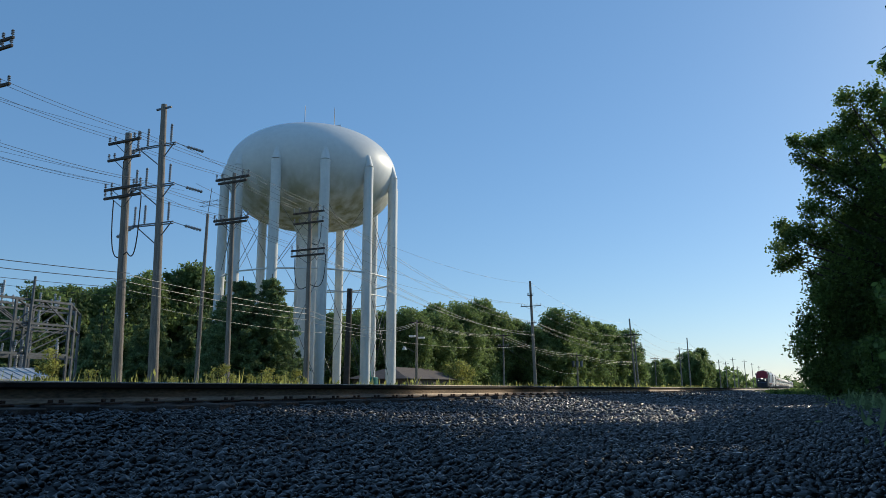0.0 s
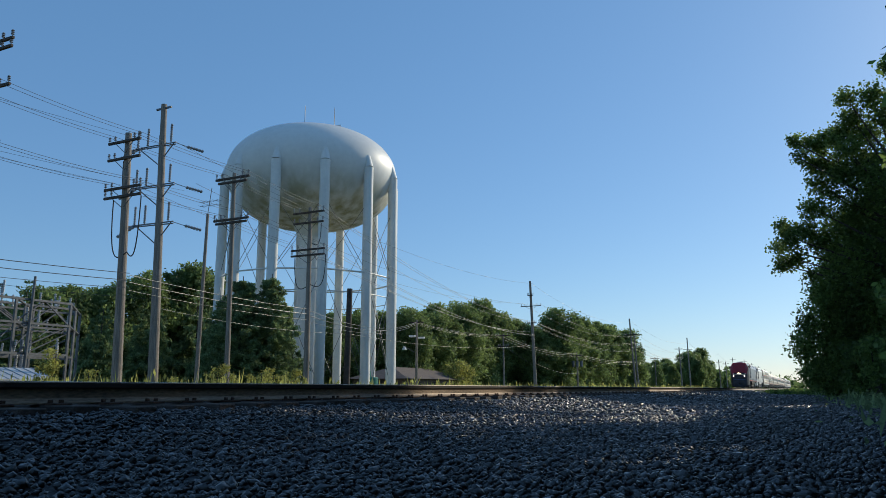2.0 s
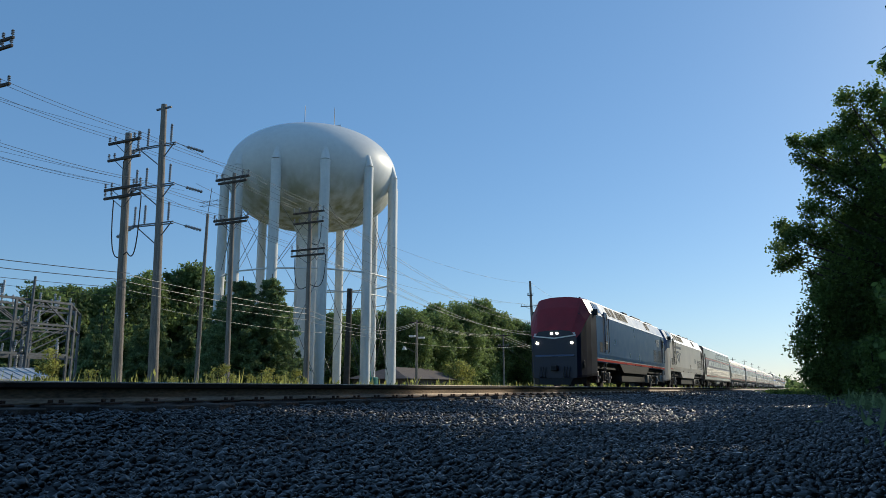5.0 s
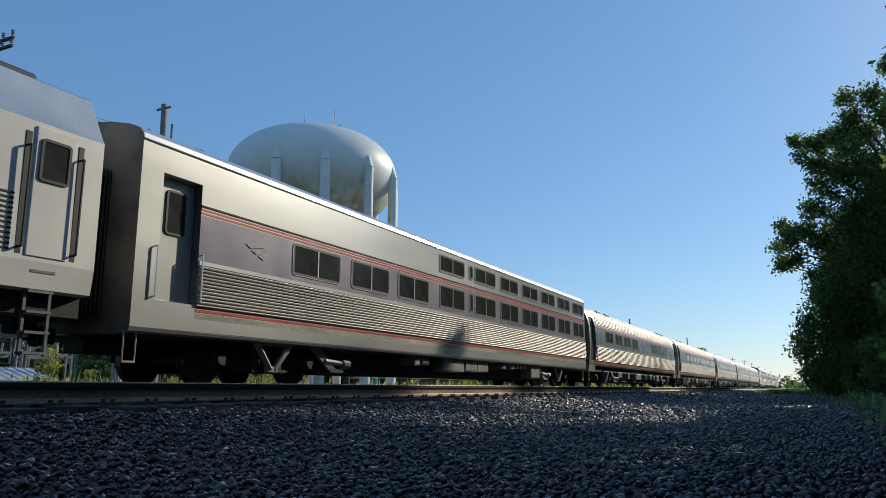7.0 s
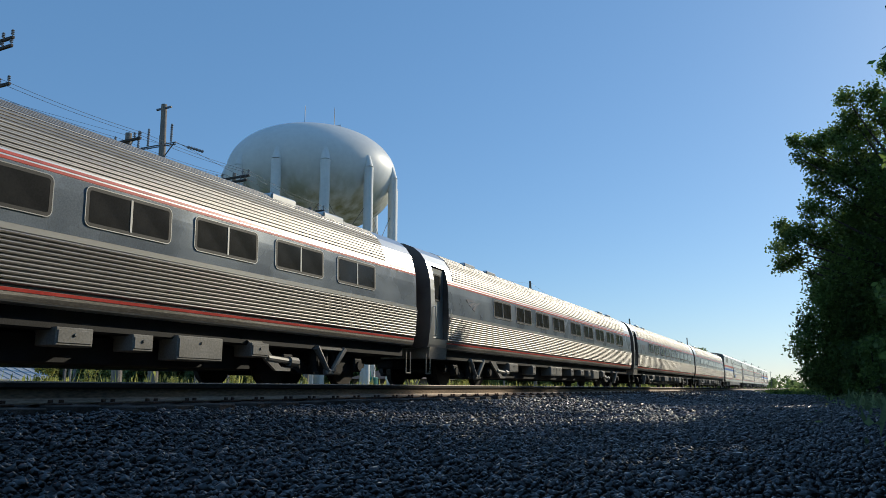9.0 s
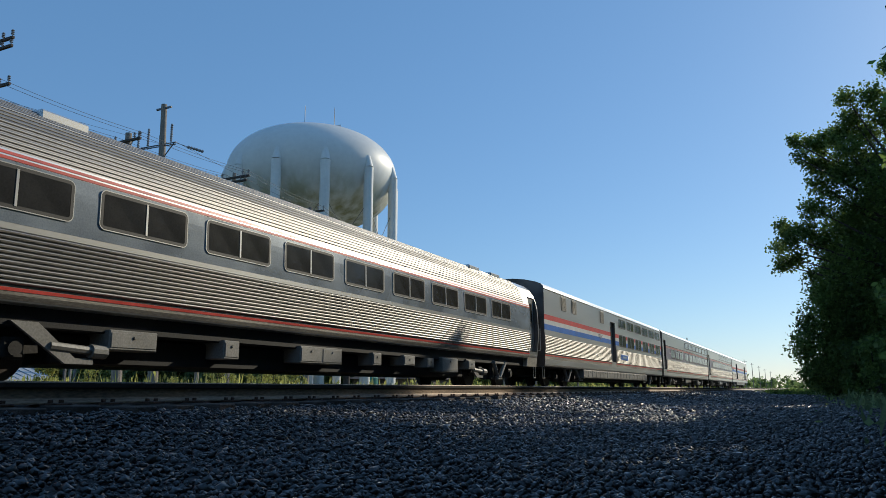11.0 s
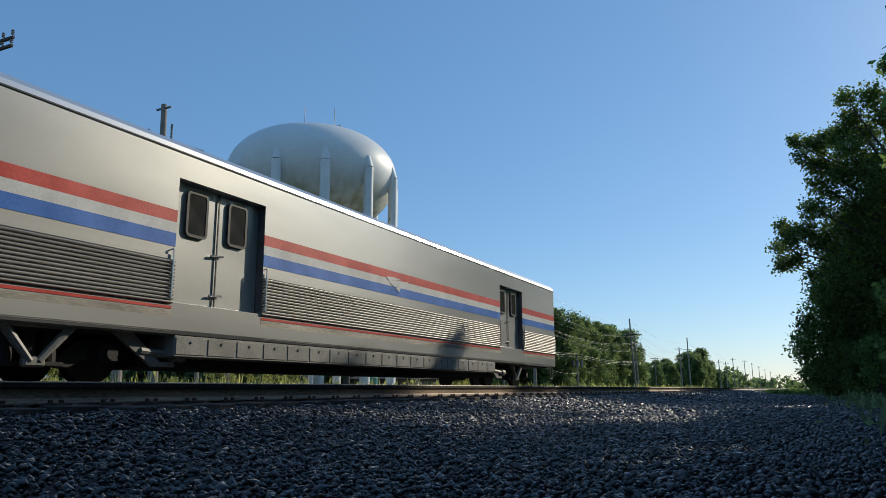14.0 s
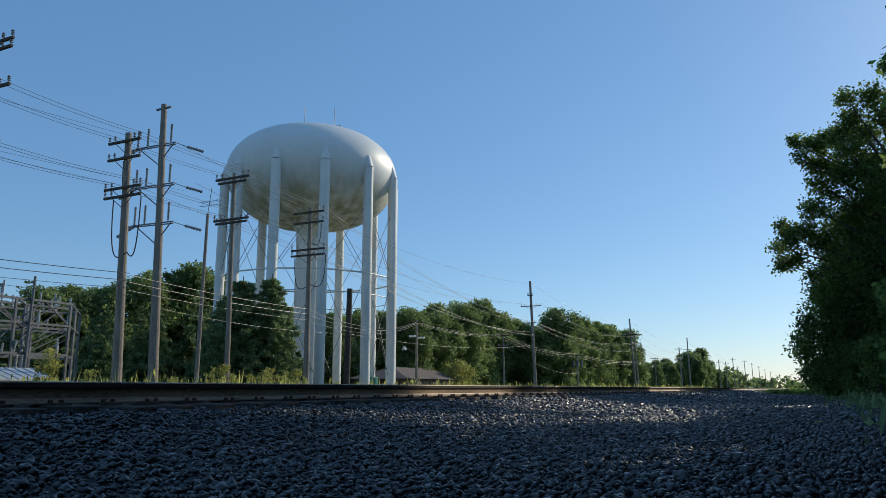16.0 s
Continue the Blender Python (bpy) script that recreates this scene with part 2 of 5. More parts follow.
def build_stones():
    """Loose ballast lying on the shoulder and the service strip."""
    rng = np.random.default_rng(3)
    octa = np.array([(1, 0, 0), (-1, 0, 0), (0, 1, 0), (0, -1, 0), (0, 0, 1), (0, 0, -1)], float)
    of = np.array([(0, 2, 4), (2, 1, 4), (1, 3, 4), (3, 0, 4), (2, 0, 5), (1, 2, 5), (3, 1, 5), (0, 3, 5)])
    xs, ys, ks = [], [], []
    for count, y0, y1, k in ((7000, -6.0, 1.4, 1.6), (34000, 1.4, 7.0, 1.0), (24000, 7.0, 13.0, 1.2), (18000, 13.0, 25.0, 1.75), (11000, 25.0, 75.0, 2.6)):
        xs.append(np.maximum(-5.62, -5.62 + 7.4 * rng.random(count) + np.where(rng.random(count) < 0.15, 1.2 * rng.normal(size=count), 0)))
        ys.append(y0 + (y1 - y0) * rng.random(count) + 0.5 * rng.normal(size=count))
        ks.append(np.full(count, k))
    x, y, k = np.concatenate(xs), np.concatenate(ys), np.concatenate(ks)
    n = len(x)
    size = (0.011 + 0.021 * rng.random(n) ** 1.7) * k
    big = rng.random(n) < 0.04
    size[big] *= 1.5
    sc = size[:, None] * (np.array([0.75, 0.55, 0.45]) + np.array([0.9, 0.6, 0.45]) * rng.random((n, 3)))
    jit = octa[None] + 0.42 * (rng.random((n, 6, 3)) - 0.5)
    p = jit * sc[:, None, :]
    ax = rng.random((n, 3)) * 6.283
    c, s = np.cos(ax), np.sin(ax)
    px, py, pz = p[..., 0], p[..., 1], p[..., 2]
    px, py = px * c[:, :1] - py * s[:, :1], px * s[:, :1] + py * c[:, :1]
    tilt = 0.7 * (ax[:, 1:2] / 3.14 - 1)
    px, pz = px * np.cos(tilt) - pz * np.sin(tilt), px * np.sin(tilt) + pz * np.cos(tilt)
    px, py = px * c[:, 2:] - py * s[:, 2:], px * s[:, 2:] + py * c[:, 2:]
    z = ground_z(x, y) + 0.2 * size + 0.03 * rng.random(n)
    v = np.stack([px + x[:, None], py + y[:, None], pz + z[:, None]], 2).reshape(-1, 3)
    f = (of[None] + 6 * np.arange(n)[:, None, None]).reshape(-1, 3)
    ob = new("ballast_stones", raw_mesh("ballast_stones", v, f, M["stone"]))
    tagged(ob, "loose grey angular ballast stones beside the rails", "gravel", kind="stuff")


# ---------------------------------------------------------------- tracks
RAIL = [(-0.076, -0.186), (0.076, -0.186), (0.076, -0.175), (0.024, -0.158), (0.010, -0.140), (0.009, -0.066), (0.035, -0.050), (0.037, -0.012), (0.030, -0.002), (0.0, 0.0),
        (-0.030, -0.002), (-0.037, -0.012), (-0.035, -0.050), (-0.009, -0.066), (-0.010, -0.140), (-0.024, -0.158), (-0.076, -0.175)]


def build_track(name, xc, label, ties):
    tr = thing(name, label, "railway track", (xc, 0, 0), kind="structure")
    for s in (1, -1):
        bm = bmesh.new()
        prism(bm, [(x + s * 0.755, z) for x, z in RAIL], -120, 1800)
        ob = part("rail", bm, [M["rail"], M["railtop"], M["railhead"]], tr, "rust-brown steel rail with a polished head")
        for p in ob.data.polygons:
            # Head sides and undersides take the painted shade.
            if -0.06 < p.center.z < -0.008:
                p.material_index = 2
            if p.normal.z > 0.85 and p.center.z > -0.02:
                p.material_index = 1
    bm = bmesh.new()
    box(bm, -1.3, 1.3, -0.115, 0.115, -0.38, -0.196, 0.01)
    tie = mesh_of("tie", bm, M["tie"])
    bm = bmesh.new()
    box(bm, -0.19, 0.19, -0.09, 0.09, -0.198, -0.178, 0.004)
    for sx in (-0.10, 0.10):
        for sy in (-0.05, 0.05):
            box(bm, sx - 0.016, sx + 0.016, sy - 0.016, sy + 0.016, -0.18, -0.15, 0.004)
    plate = mesh_of("tie_plate", bm, M["plate"])
    rng = random.Random(5)
    for i in range(ties):
        y = -3 + i * 0.51 + rng.uniform(-0.03, 0.03)
        t = part("tie", tie, None, tr)
        t.location, t.rotation_euler = (rng.uniform(-0.04, 0.04), y, rng.uniform(-0.012, 0.004)), (0, 0, rng.uniform(-0.012, 0.012))
        for s in (1, -1):
            pl = part("tie_plate", plate, None, tr)
            pl.location = (s * 0.755, y, 0)


build_ground()
build_stones()
build_track("track_near", -6.45, "railway track with rusty rails on wooden ties", 130)
build_track("track_far", -10.62, "parallel railway track carrying the train", 60)


# ---------------------------------------------------------------- water tower
def build_tower():
    tw = thing("water_tower", "white twelve-legged water tower with streaked green mildew", "water tower", (-50.03, 67.47, 0))
    R, zc = 9.72, 24.2
    prof = []
    for i in range(33):
        a = -math.pi / 2 + math.pi * i / 32
        c, s = math.cos(a), math.sin(a)
        r = R * abs(c) ** 0.80
        z = zc + (5.35 * abs(s) ** 1.02 if s > 0 else -6.2 * abs(s) ** 1.0)
        prof.append((r, z))
    bm = bmesh.new()
    n = 72
    rings = [[(r * math.cos(2 * math.pi * k / n), r * math.sin(2 * math.pi * k / n), z) for k in range(n)] for r, z in prof[1:-1]]
    loft(bm, rings)
    m = mat("tank_shell_paint", (0.72, 0.72, 0.69), 0.46, 0.0, 0.05, 0.12, 0.02, 2, fine=0.3)
    nt = m.node_tree
    nn, l = nt.nodes, nt.links
    tc = nn.new("ShaderNodeTexCoord")
    sep = nn.new("ShaderNodeSeparateXYZ")
    l.new(tc.outputs["Object"], sep.inputs[0])
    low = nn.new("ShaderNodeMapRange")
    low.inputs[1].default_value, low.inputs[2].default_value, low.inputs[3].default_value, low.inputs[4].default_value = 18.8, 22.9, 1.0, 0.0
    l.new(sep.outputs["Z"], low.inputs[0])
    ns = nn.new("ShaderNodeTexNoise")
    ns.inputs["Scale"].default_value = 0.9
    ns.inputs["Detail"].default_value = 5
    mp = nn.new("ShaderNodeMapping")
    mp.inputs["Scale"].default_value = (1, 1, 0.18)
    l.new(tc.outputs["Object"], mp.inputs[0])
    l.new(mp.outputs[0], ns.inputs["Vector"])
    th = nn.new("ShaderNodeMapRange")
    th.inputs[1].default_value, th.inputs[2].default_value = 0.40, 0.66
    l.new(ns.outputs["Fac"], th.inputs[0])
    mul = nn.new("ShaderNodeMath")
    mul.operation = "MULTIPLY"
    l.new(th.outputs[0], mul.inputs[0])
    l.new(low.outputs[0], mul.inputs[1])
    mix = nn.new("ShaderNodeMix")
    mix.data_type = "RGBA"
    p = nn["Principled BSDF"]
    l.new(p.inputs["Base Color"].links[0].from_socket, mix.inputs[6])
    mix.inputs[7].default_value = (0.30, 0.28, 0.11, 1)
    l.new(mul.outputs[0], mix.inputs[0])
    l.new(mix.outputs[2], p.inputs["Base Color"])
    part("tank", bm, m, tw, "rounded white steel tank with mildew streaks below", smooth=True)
    leg_r, rr = 0.52, 9.72
    base = -1.15
    for k in range(12):
        a = math.radians(-53.6 + 7.6 + 30 * k)
        x, y = rr * math.cos(a), rr * math.sin(a)
        bm = bmesh.new()
        rod(bm, (x, y, base), (x, y, 23.3), leg_r, leg_r, 20)
        rod(bm, (x, y, 23.3), (x * 0.968, y * 0.968, 24.6), leg_r, 0.36, 20)
        box(bm, x - 0.9, x + 0.9, y - 0.9, y + 0.9, base - 0.2, base + 0.35, 0.05)
        part("leg", bm, M["tank"], tw, smooth=False)
        a2 = math.radians(-53.6 + 7.6 + 30 * (k + 1))
        x2, y2 = rr * math.cos(a2), rr * math.sin(a2)
        bm = bmesh.new()
        for zz in (11.9, 9.7):
            rod(bm, (x, y, zz), (x2, y2, zz), 0.09 if zz > 10 else 0.05, None, 8)
        part("strut", bm, M["tank"], tw)
        for z0, z1 in ((0.2, 11.8), (11.9, 19.5)):
            bm = bmesh.new()
            rod(bm, (x, y, z0), (x2, y2, z1), 0.03, None, 6)
            rod(bm, (x, y, z1), (x2, y2, z0), 0.03, None, 6)
            part("tie_rod", bm, M["galv"], tw)
    bm = bmesh.new()
    rod(bm, (0, 0, base), (0, 0, 18.6), 1.35, 1.35, 32)
    rod(bm, (0, 0, 16.9), (0, 0, 18.6), 1.35, 2.2, 32)
    part("riser", bm, M["tank"], tw, smooth=False)
    for x, y, h in ((-1.1, -0.4, 3.4), (2.0, 1.2, 3.2)):
        bm = bmesh.new()
        rod(bm, (x, y, 29.2), (x, y, 29.6 + h), 0.05, 0.03, 6)
        part("antenna", bm, M["galv"], tw)
    bm = bmesh.new()
    box(bm, -1.7, -0.95, -0.6, -0.1, 29.2, 30.15, 0.05)
    part("vent_box", bm, M["galv"], tw)
    bm = bmesh.new()
    rod(bm, (1.9, 1.2, 29.2), (1.9, 1.2, 30.0), 0.4, 0.4, 16)
    rod(bm, (1.5, 1.0, 30.0), (2.7, 1.7, 30.2), 0.5, 0.5, 16)
    part("hatch", bm, M["tank"], tw)


build_tower()


# ---------------------------------------------------------------- train
V, T0 = 34.217, 14.8368      # speed, and the time at which the rear end passes the camera
TRAIN_X = -10.62
L = 26.07
moving = []


def vehicle(name, label, q_rear):
    ob = thing(name, label, "railway car" if "car" in name else "locomotive", (TRAIN_X, V * T0 - q_rear, 0), "vehicles of the train")
    moving.append((ob, q_rear))
    return ob


def mirrored(ob):
    """The same part again on the other side of the car."""
    o = ob.copy()
    scene.collection.objects.link(o)
    o.parent = ob.parent
    o.scale.x = -1
    o.location.x = -ob.location.x
    for c in ob.children:
        d = c.copy()
        scene.collection.objects.link(d)
        d.parent = o
    return ob


VIEW = [(1.40, 0.78), (1.55, 0.80), (1.58, 0.86), (1.58, 3.80), (1.555, 3.90), (1.46, 4.0), (1.25, 4.09), (0.8, 4.2), (0.3, 4.26)]
AMF = [(1.36, 1.02), (1.49, 1.04), (1.53, 1.12), (1.57, 1.5), (1.60, 1.9), (1.60, 2.2), (1.59, 2.6), (1.565, 2.9), (1.51, 3.15), (1.42, 3.40), (1.27, 3.62), (1.05, 3.80), (0.75, 3.93), (0.4, 3.995)]


def ring(half):
    return half + [(-x, z) for x, z in half[::-1]]


def side_x(half, z):
    for (x0, z0), (x1, z1) in zip(half, half[1:]):
        if z0 <= z <= z1:
            return x0 + (x1 - x0) * (z - z0) / (z1 - z0)
    return half[-1][0]


def notch(half, z0, z1, depth):
    """The half profile with a door recess cut into it."""
    out = [p for p in half if p[1] < z0]
    out += [(side_x(half, z0), z0), (side_x(half, z0) - depth, z0 + 0.01), (side_x(half, z1) - depth, z1 - 0.01), (side_x(half, z1), z1)]
    return out + [p for p in half if p[1] > z1]


def strip(half, z0, z1, c0, c1, off, ridges=0, depth=0.014):
    """A sheet laid on the car side between two heights, flat or with horizontal ridges."""
    bm = bmesh.new()
    if ridges:
        pts = []
        for i in range(ridges):
            a = z0 + (z1 - z0) * i / ridges
            h = (z1 - z0) / ridges
            pts += [(a, 0), (a + h * 0.26, 0), (a + h * 0.32, 0.55), (a + h * 0.48, 0.95), (a + h * 0.66, 1), (a + h * 0.86, 0.75), (a + h * 0.96, 0.3)]
        pts.append((z1, 0))
    else:
        k = 8 if half is AMF else 1
        pts = [(z0 + (z1 - z0) * i / k, 0) for i in range(k + 1)]
    outer = [(side_x(half, z) + off + depth * r, z) for z, r in pts]
    inner = [(side_x(half, z) - 0.01, z) for z in (z1, z0)]
    prism(bm, outer + inner, -c0, -c1)
    return bm


def roundrect(w, h, r, k=4):
    pts = []
    for cx, cz, a0 in ((w / 2 - r, h / 2 - r, 0), (-w / 2 + r, h / 2 - r, 90), (-w / 2 + r, -h / 2 + r, 180), (w / 2 - r, -h / 2 + r, 270)):
        for i in range(k + 1):
            a = math.radians(a0 + 90 * i / k)
            pts.append((cx + r * math.cos(a), cz + r * math.sin(a)))
    return pts


def frame_mesh(name, w, h, t, r, depth, material):
    bm = bmesh.new()
    o, i = roundrect(w, h, r), roundrect(w - 2 * t, h - 2 * t, max(0.01, r - t))
    n = len(o)
    loops = [[bm.verts.new((x, y, z)) for y, z in p] for x, p in ((0, o), (depth, o), (depth, i), (0, i))]
    for a, b in ((0, 1), (1, 2), (2, 3), (3, 0)):
        for k in range(n):
            bm.faces.new((loops[a][k], loops[a][(k + 1) % n], loops[b][(k + 1) % n], loops[b][k]))
    return mesh_of(name, bm, material)


def pane_mesh(name, w, h, r, depth, material):
    bm = bmesh.new()
    slab(bm, roundrect(w, h, r), 0, depth)
    return mesh_of(name, bm, material)


shared = {}


def window(parent, half, c0, c1, z0, z1, panes=2):
    """A coach window: bright frame, dark gasket, glass panes and a mullion."""
    w, h = round(abs(c1 - c0), 1), round(z1 - z0, 2)
    key = (w, h, panes)
    if key not in shared:
        pw = (w - 0.12) / panes
        shared[key] = (frame_mesh("window", w, h, 0.013, 0.10, 0.012, M["steel_smooth"]), frame_mesh("gasket", w - 0.028, h - 0.028, 0.048, 0.085, 0.013, M["rubber"]),
                       pane_mesh("pane", pw - 0.015, h - 0.11, 0.05, 0.012, M["glass"]))
        bm = bmesh.new()
        box(bm, 0, 0.02, -0.018, 0.018, -h / 2 + 0.05, h / 2 - 0.05)
        shared[key] += (mesh_of("mullion", bm, M["steel_smooth"]),)
    fr, ga, pa, mu = shared[key]
    zc = (z0 + z1) / 2
    x = side_x(half, zc) + 0.004
    ob = part("window", fr, None, parent)
    ob.location = (x, -(c0 + c1) / 2, zc)
    if half is AMF:
        ob.rotation_euler = (0, -0.03, 0)
    part("gasket", ga, None, ob)
    pw = (w - 0.12) / panes
    for i in range(panes):
        p = part("pane", pa, None, ob)
        p.location.y = (i - (panes - 1) / 2) * pw
        if i:
            q = part("mullion", mu, None, ob)
            q.location.y = (i - panes / 2) * pw
    return mirrored(ob)


def car_door(parent, half, c0, c1, z0, z1, depth, win=True):
    """A vestibule door standing in its recess, with its window and grab handles."""
    x = side_x(half, (z0 + z1) / 2) - depth - 0.02
    w, h = abs(c1 - c0), z1 - z0
    bm = bmesh.new()
    box(bm, 0, 0.05, -w / 2 + 0.01, w / 2 - 0.01, -h / 2 + 0.02, h / 2 - 0.02, 0.012)
    d = part("door", bm, M["steel_smooth"], parent, "stainless vestibule door in its recess")
    d.location = (x, -(c0 + c1) / 2, (z0 + z1) / 2)
    if win:
        p = part("door_window", frame_mesh("door_window", 0.42, 0.75, 0.04, 0.08, 0.02, M["rubber"]), None, d)
        p.location = (0.05, 0, h * 0.22)
        p = part("pane", pane_mesh("pane", 0.36, 0.69, 0.06, 0.012, M["glass"]), None, d)
        p.location = (0.05, 0, h * 0.22)
    mirrored(d)
    xx = side_x(half, 2.0) + 0.05
    for y in (-c0 + 0.06, -c1 - 0.06):
        bm = bmesh.new()
        rod(bm, (xx, y, 1.35), (xx, y, 2.15), 0.014, None, 6)
        for z in (1.35, 2.15):
            rod(bm, (xx, y, z), (xx - 0.07, y, z), 0.014, None, 6)
        mirrored(part("grab_handle", bm, M["steel_smooth"], parent))


def truck(parent, c, base=2.6, r=0.46, inside=False):
    """A bogie with four wheels, side frames, springs and a bolster."""
    if "truck" not in shared:
        bm = bmesh.new()
        rod(bm, (0.0, 0, 0), (0.13, 0, 0), r, r, 24)
        rod(bm, (-0.03, 0, 0), (0.0, 0, 0), r + 0.03, r + 0.03, 24)
        rod(bm, (0.13, 0, 0), (0.17, 0, 0), 0.14, 0.12, 16)
        w = mesh_of("wheel", bm, M["wheel"])
        bm = bmesh.new()
        prof = [(-1.75, 0.42), (-1.72, 0.62), (-0.9, 0.66), (-0.55, 0.42), (0.55, 0.42), (0.9, 0.66), (1.72, 0.62), (1.75, 0.42), (1.0, 0.36), (0.7, 0.24), (-0.7, 0.24), (-1.0, 0.36)]
        slab(bm, prof, 0.98, 1.12)
        fr = mesh_of("side_frame", bm, M["truck"])
        bm = bmesh.new()
        for y in (-0.32, 0.0, 0.32):
            rod(bm, (1.18, y, 0.3), (1.18, y, 0.72), 0.11, None, 12)
        box(bm, 1.05, 1.3, -0.5, 0.5, 0.72, 0.8, 0.01)
        box(bm, 1.05, 1.3, -0.5, 0.5, 0.24, 0.3, 0.01)
        sp = mesh_of("spring_pack", bm, M["truck"])
        bm = bmesh.new()
        box(bm, 1.10, 1.26, -0.16, 0.16, 0.32, 0.62, 0.03)
        rod(bm, (1.26, 0, 0.46), (1.30, 0, 0.46), 0.10, None, 12)
        jb = mesh_of("axle_box", bm, M["truck"])
        bm = bmesh.new()
        box(bm, -1.1, 1.1, -0.3, 0.3, 0.5, 0.78, 0.02)
        for y in (-1.3, 1.3):
            rod(bm, (-0.8, y, 0.46), (0.8, y, 0.46), 0.08, None, 10)
        bo = mesh_of("bolster", bm, M["truck"])
        shared["truck"] = (w, fr, sp, jb, bo)
    w, fr, sp, jb, bo = shared["truck"]
    t = part("truck", bo, None, parent, "dark grimy four-wheel truck")
    t.location = (0, -c, 0)
    for s in (1, -1):
        for m, nm in ((fr, "side_frame"), (sp, "spring_pack")):
            o = part(nm, m, None, t)
            o.scale.x = s
        for y in (-1.3, 1.3):
            o = part("wheel", w, None, t)
            o.location, o.scale.x = (s * 0.72, y, r), s
            o = part("axle_box", jb, None, t)
            o.location, o.scale.x = (0, y, 0), s
    return t


def brake_gear(parent, c):
    """Pale dampers and a diagonal anchor arm beside a truck."""
    bm = bmesh.new()
    slab(bm, [(-0.75, 0.82), (-0.35, 0.82), (0.25, 0.36), (0.55, 0.36), (0.55, 0.28), (0.1, 0.28)], 1.30, 1.36)
    a = part("anchor_arm", bm, M["box"], parent)
    a.location.y = -c
    bm = bmesh.new()
    rod(bm, (1.34, -0.15, 0.52), (1.34, 0.75, 0.46), 0.06, None, 8)
    rod(bm, (1.34, 0.5, 0.47), (1.34, 0.75, 0.46), 0.10, None, 10)
    d = part("damper", bm, M["box"], parent)
    d.location.y = -c


def equipment(parent, c0, c1, z0, z1, x=1.42, m="box", label=""):
    bm = bmesh.new()
    box(bm, x - 0.6, x, -c1, -c0, z0, z1, 0.015)
    n = max(1, int((c1 - c0) / 0.7))
    for i in range(n):
        a, b = c0 + (c1 - c0) * i / n + 0.03, c0 + (c1 - c0) * (i + 1) / n - 0.03
        box(bm, x - 0.01, x + 0.012, -b, -a, z0 + 0.04, z1 - 0.04, 0.005)
        rod(bm, (x, -(a + b) / 2, z1 - 0.1), (x + 0.03, -(a + b) / 2, z1 - 0.1), 0.025, None, 8)
    return part("equipment_box", bm, M[m], parent, label)


def underbody(parent, lo, hi, trucks, boxes):
    bm = bmesh.new()
    box(bm, -1.32, 1.32, -hi + 0.2, -lo - 0.2, 0.74, 1.05, 0.02)
    box(bm, -0.25, 0.25, -hi + 0.3, -lo - 0.3, 0.5, 0.72, 0.02)
    part("underframe", bm, M["black"], parent)
    bm = bmesh.new()
    box(bm, -1.05, 1.0, -hi + 5.6, -lo - 5.6, 0.28, 0.72, 0.03)
    part("tank_box", bm, M["black"], parent)
    for c in trucks:
        truck(parent, c)
        bm = bmesh.new()
        for d in (-0.52, 0.52):
            rod(bm, (1.37, -c + d, 0.80), (1.37, -c + d * 0.12, 0.30), 0.075, 0.05, 8)
        box(bm, 1.28, 1.40, -c - 0.16, -c + 0.16, 0.22, 0.36, 0.03)
        rod(bm, (1.37, -c - 0.5, 0.78), (1.37, -c + 0.5, 0.78), 0.035, None, 6)
        part("bolster_strut", bm, M["box"], parent, "pale V-shaped truck strut")
    brake_gear(parent, trucks[1] - 1.9)
    brake_gear(parent, trucks[0] + 1.9)
    for b in boxes:
        equipment(parent, *b)
    for c, s in ((lo, 1), (hi, -1)):
        bm = bmesh.new()
        box(bm, -0.12, 0.12, -c - 0.1, -c + s * 0.42, 0.62, 0.86, 0.03)
        box(bm, -0.18, 0.18, -c + s * 0.25, -c + s * 0.42, 0.58, 0.9, 0.05)
        part("coupler", bm, M["truck"], parent)
        bm = bmesh.new()
        for i in range(5):
            y = -c + s * (0.04 + 0.075 * i)
            box(bm, -0.95, 0.95, y - 0.02, y + 0.02, 1.05, 3.35, 0.01)
        part("diaphragm", bm, M["rubber"], parent)
        for x in (-1.45, 1.45):
            bm = bmesh.new()
            y0, y1 = -c - 0.25 * s, -c - 0.02 * s
            rod(bm, (x, y0, 0.86), (x, y0, 0.33), 0.014, None, 6)
            rod(bm, (x, y1, 0.86), (x, y1, 0.33), 0.014, None, 6)
            rod(bm, (x, y0, 0.335), (x, y1, 0.335), 0.02, None, 6)
            part("step_stirrup", bm, M["steel_dirty"], parent)


def shell(parent, half, lo, hi, doors, dz, depth, label, taper=0.0):
    """The car body: a long prism with recesses at the doors."""
    cuts = sorted({lo, hi, *[c for d in doors for c in d]})
    bm = bmesh.new()
    for a, b in zip(cuts, cuts[1:]):
        h = notch(half, dz[0], dz[1], depth) if (a, b) in doors else half
        prism(bm, ring(h), -a, -b)
    bmesh.ops.remove_doubles(bm, verts=bm.verts, dist=0.0005)
    body = part("body", bm, [M["steel_smooth"], M["end_dark"]], parent, label)
    # End walls go dark; door reveals too, with their shade put into the colour.
    for p in body.data.polygons:
        if abs(p.normal.y) > 0.9:
            p.material_index = 1
    return body


def bands(half, doors, lo, hi):
    out, a = [], lo
    for d in sorted(doors):
        if d[0] - a > 1.2:
            out.append((a, d[0]))
        a = d[1]
    if hi - a > 1.2:
        out.append((a, hi))
    return out


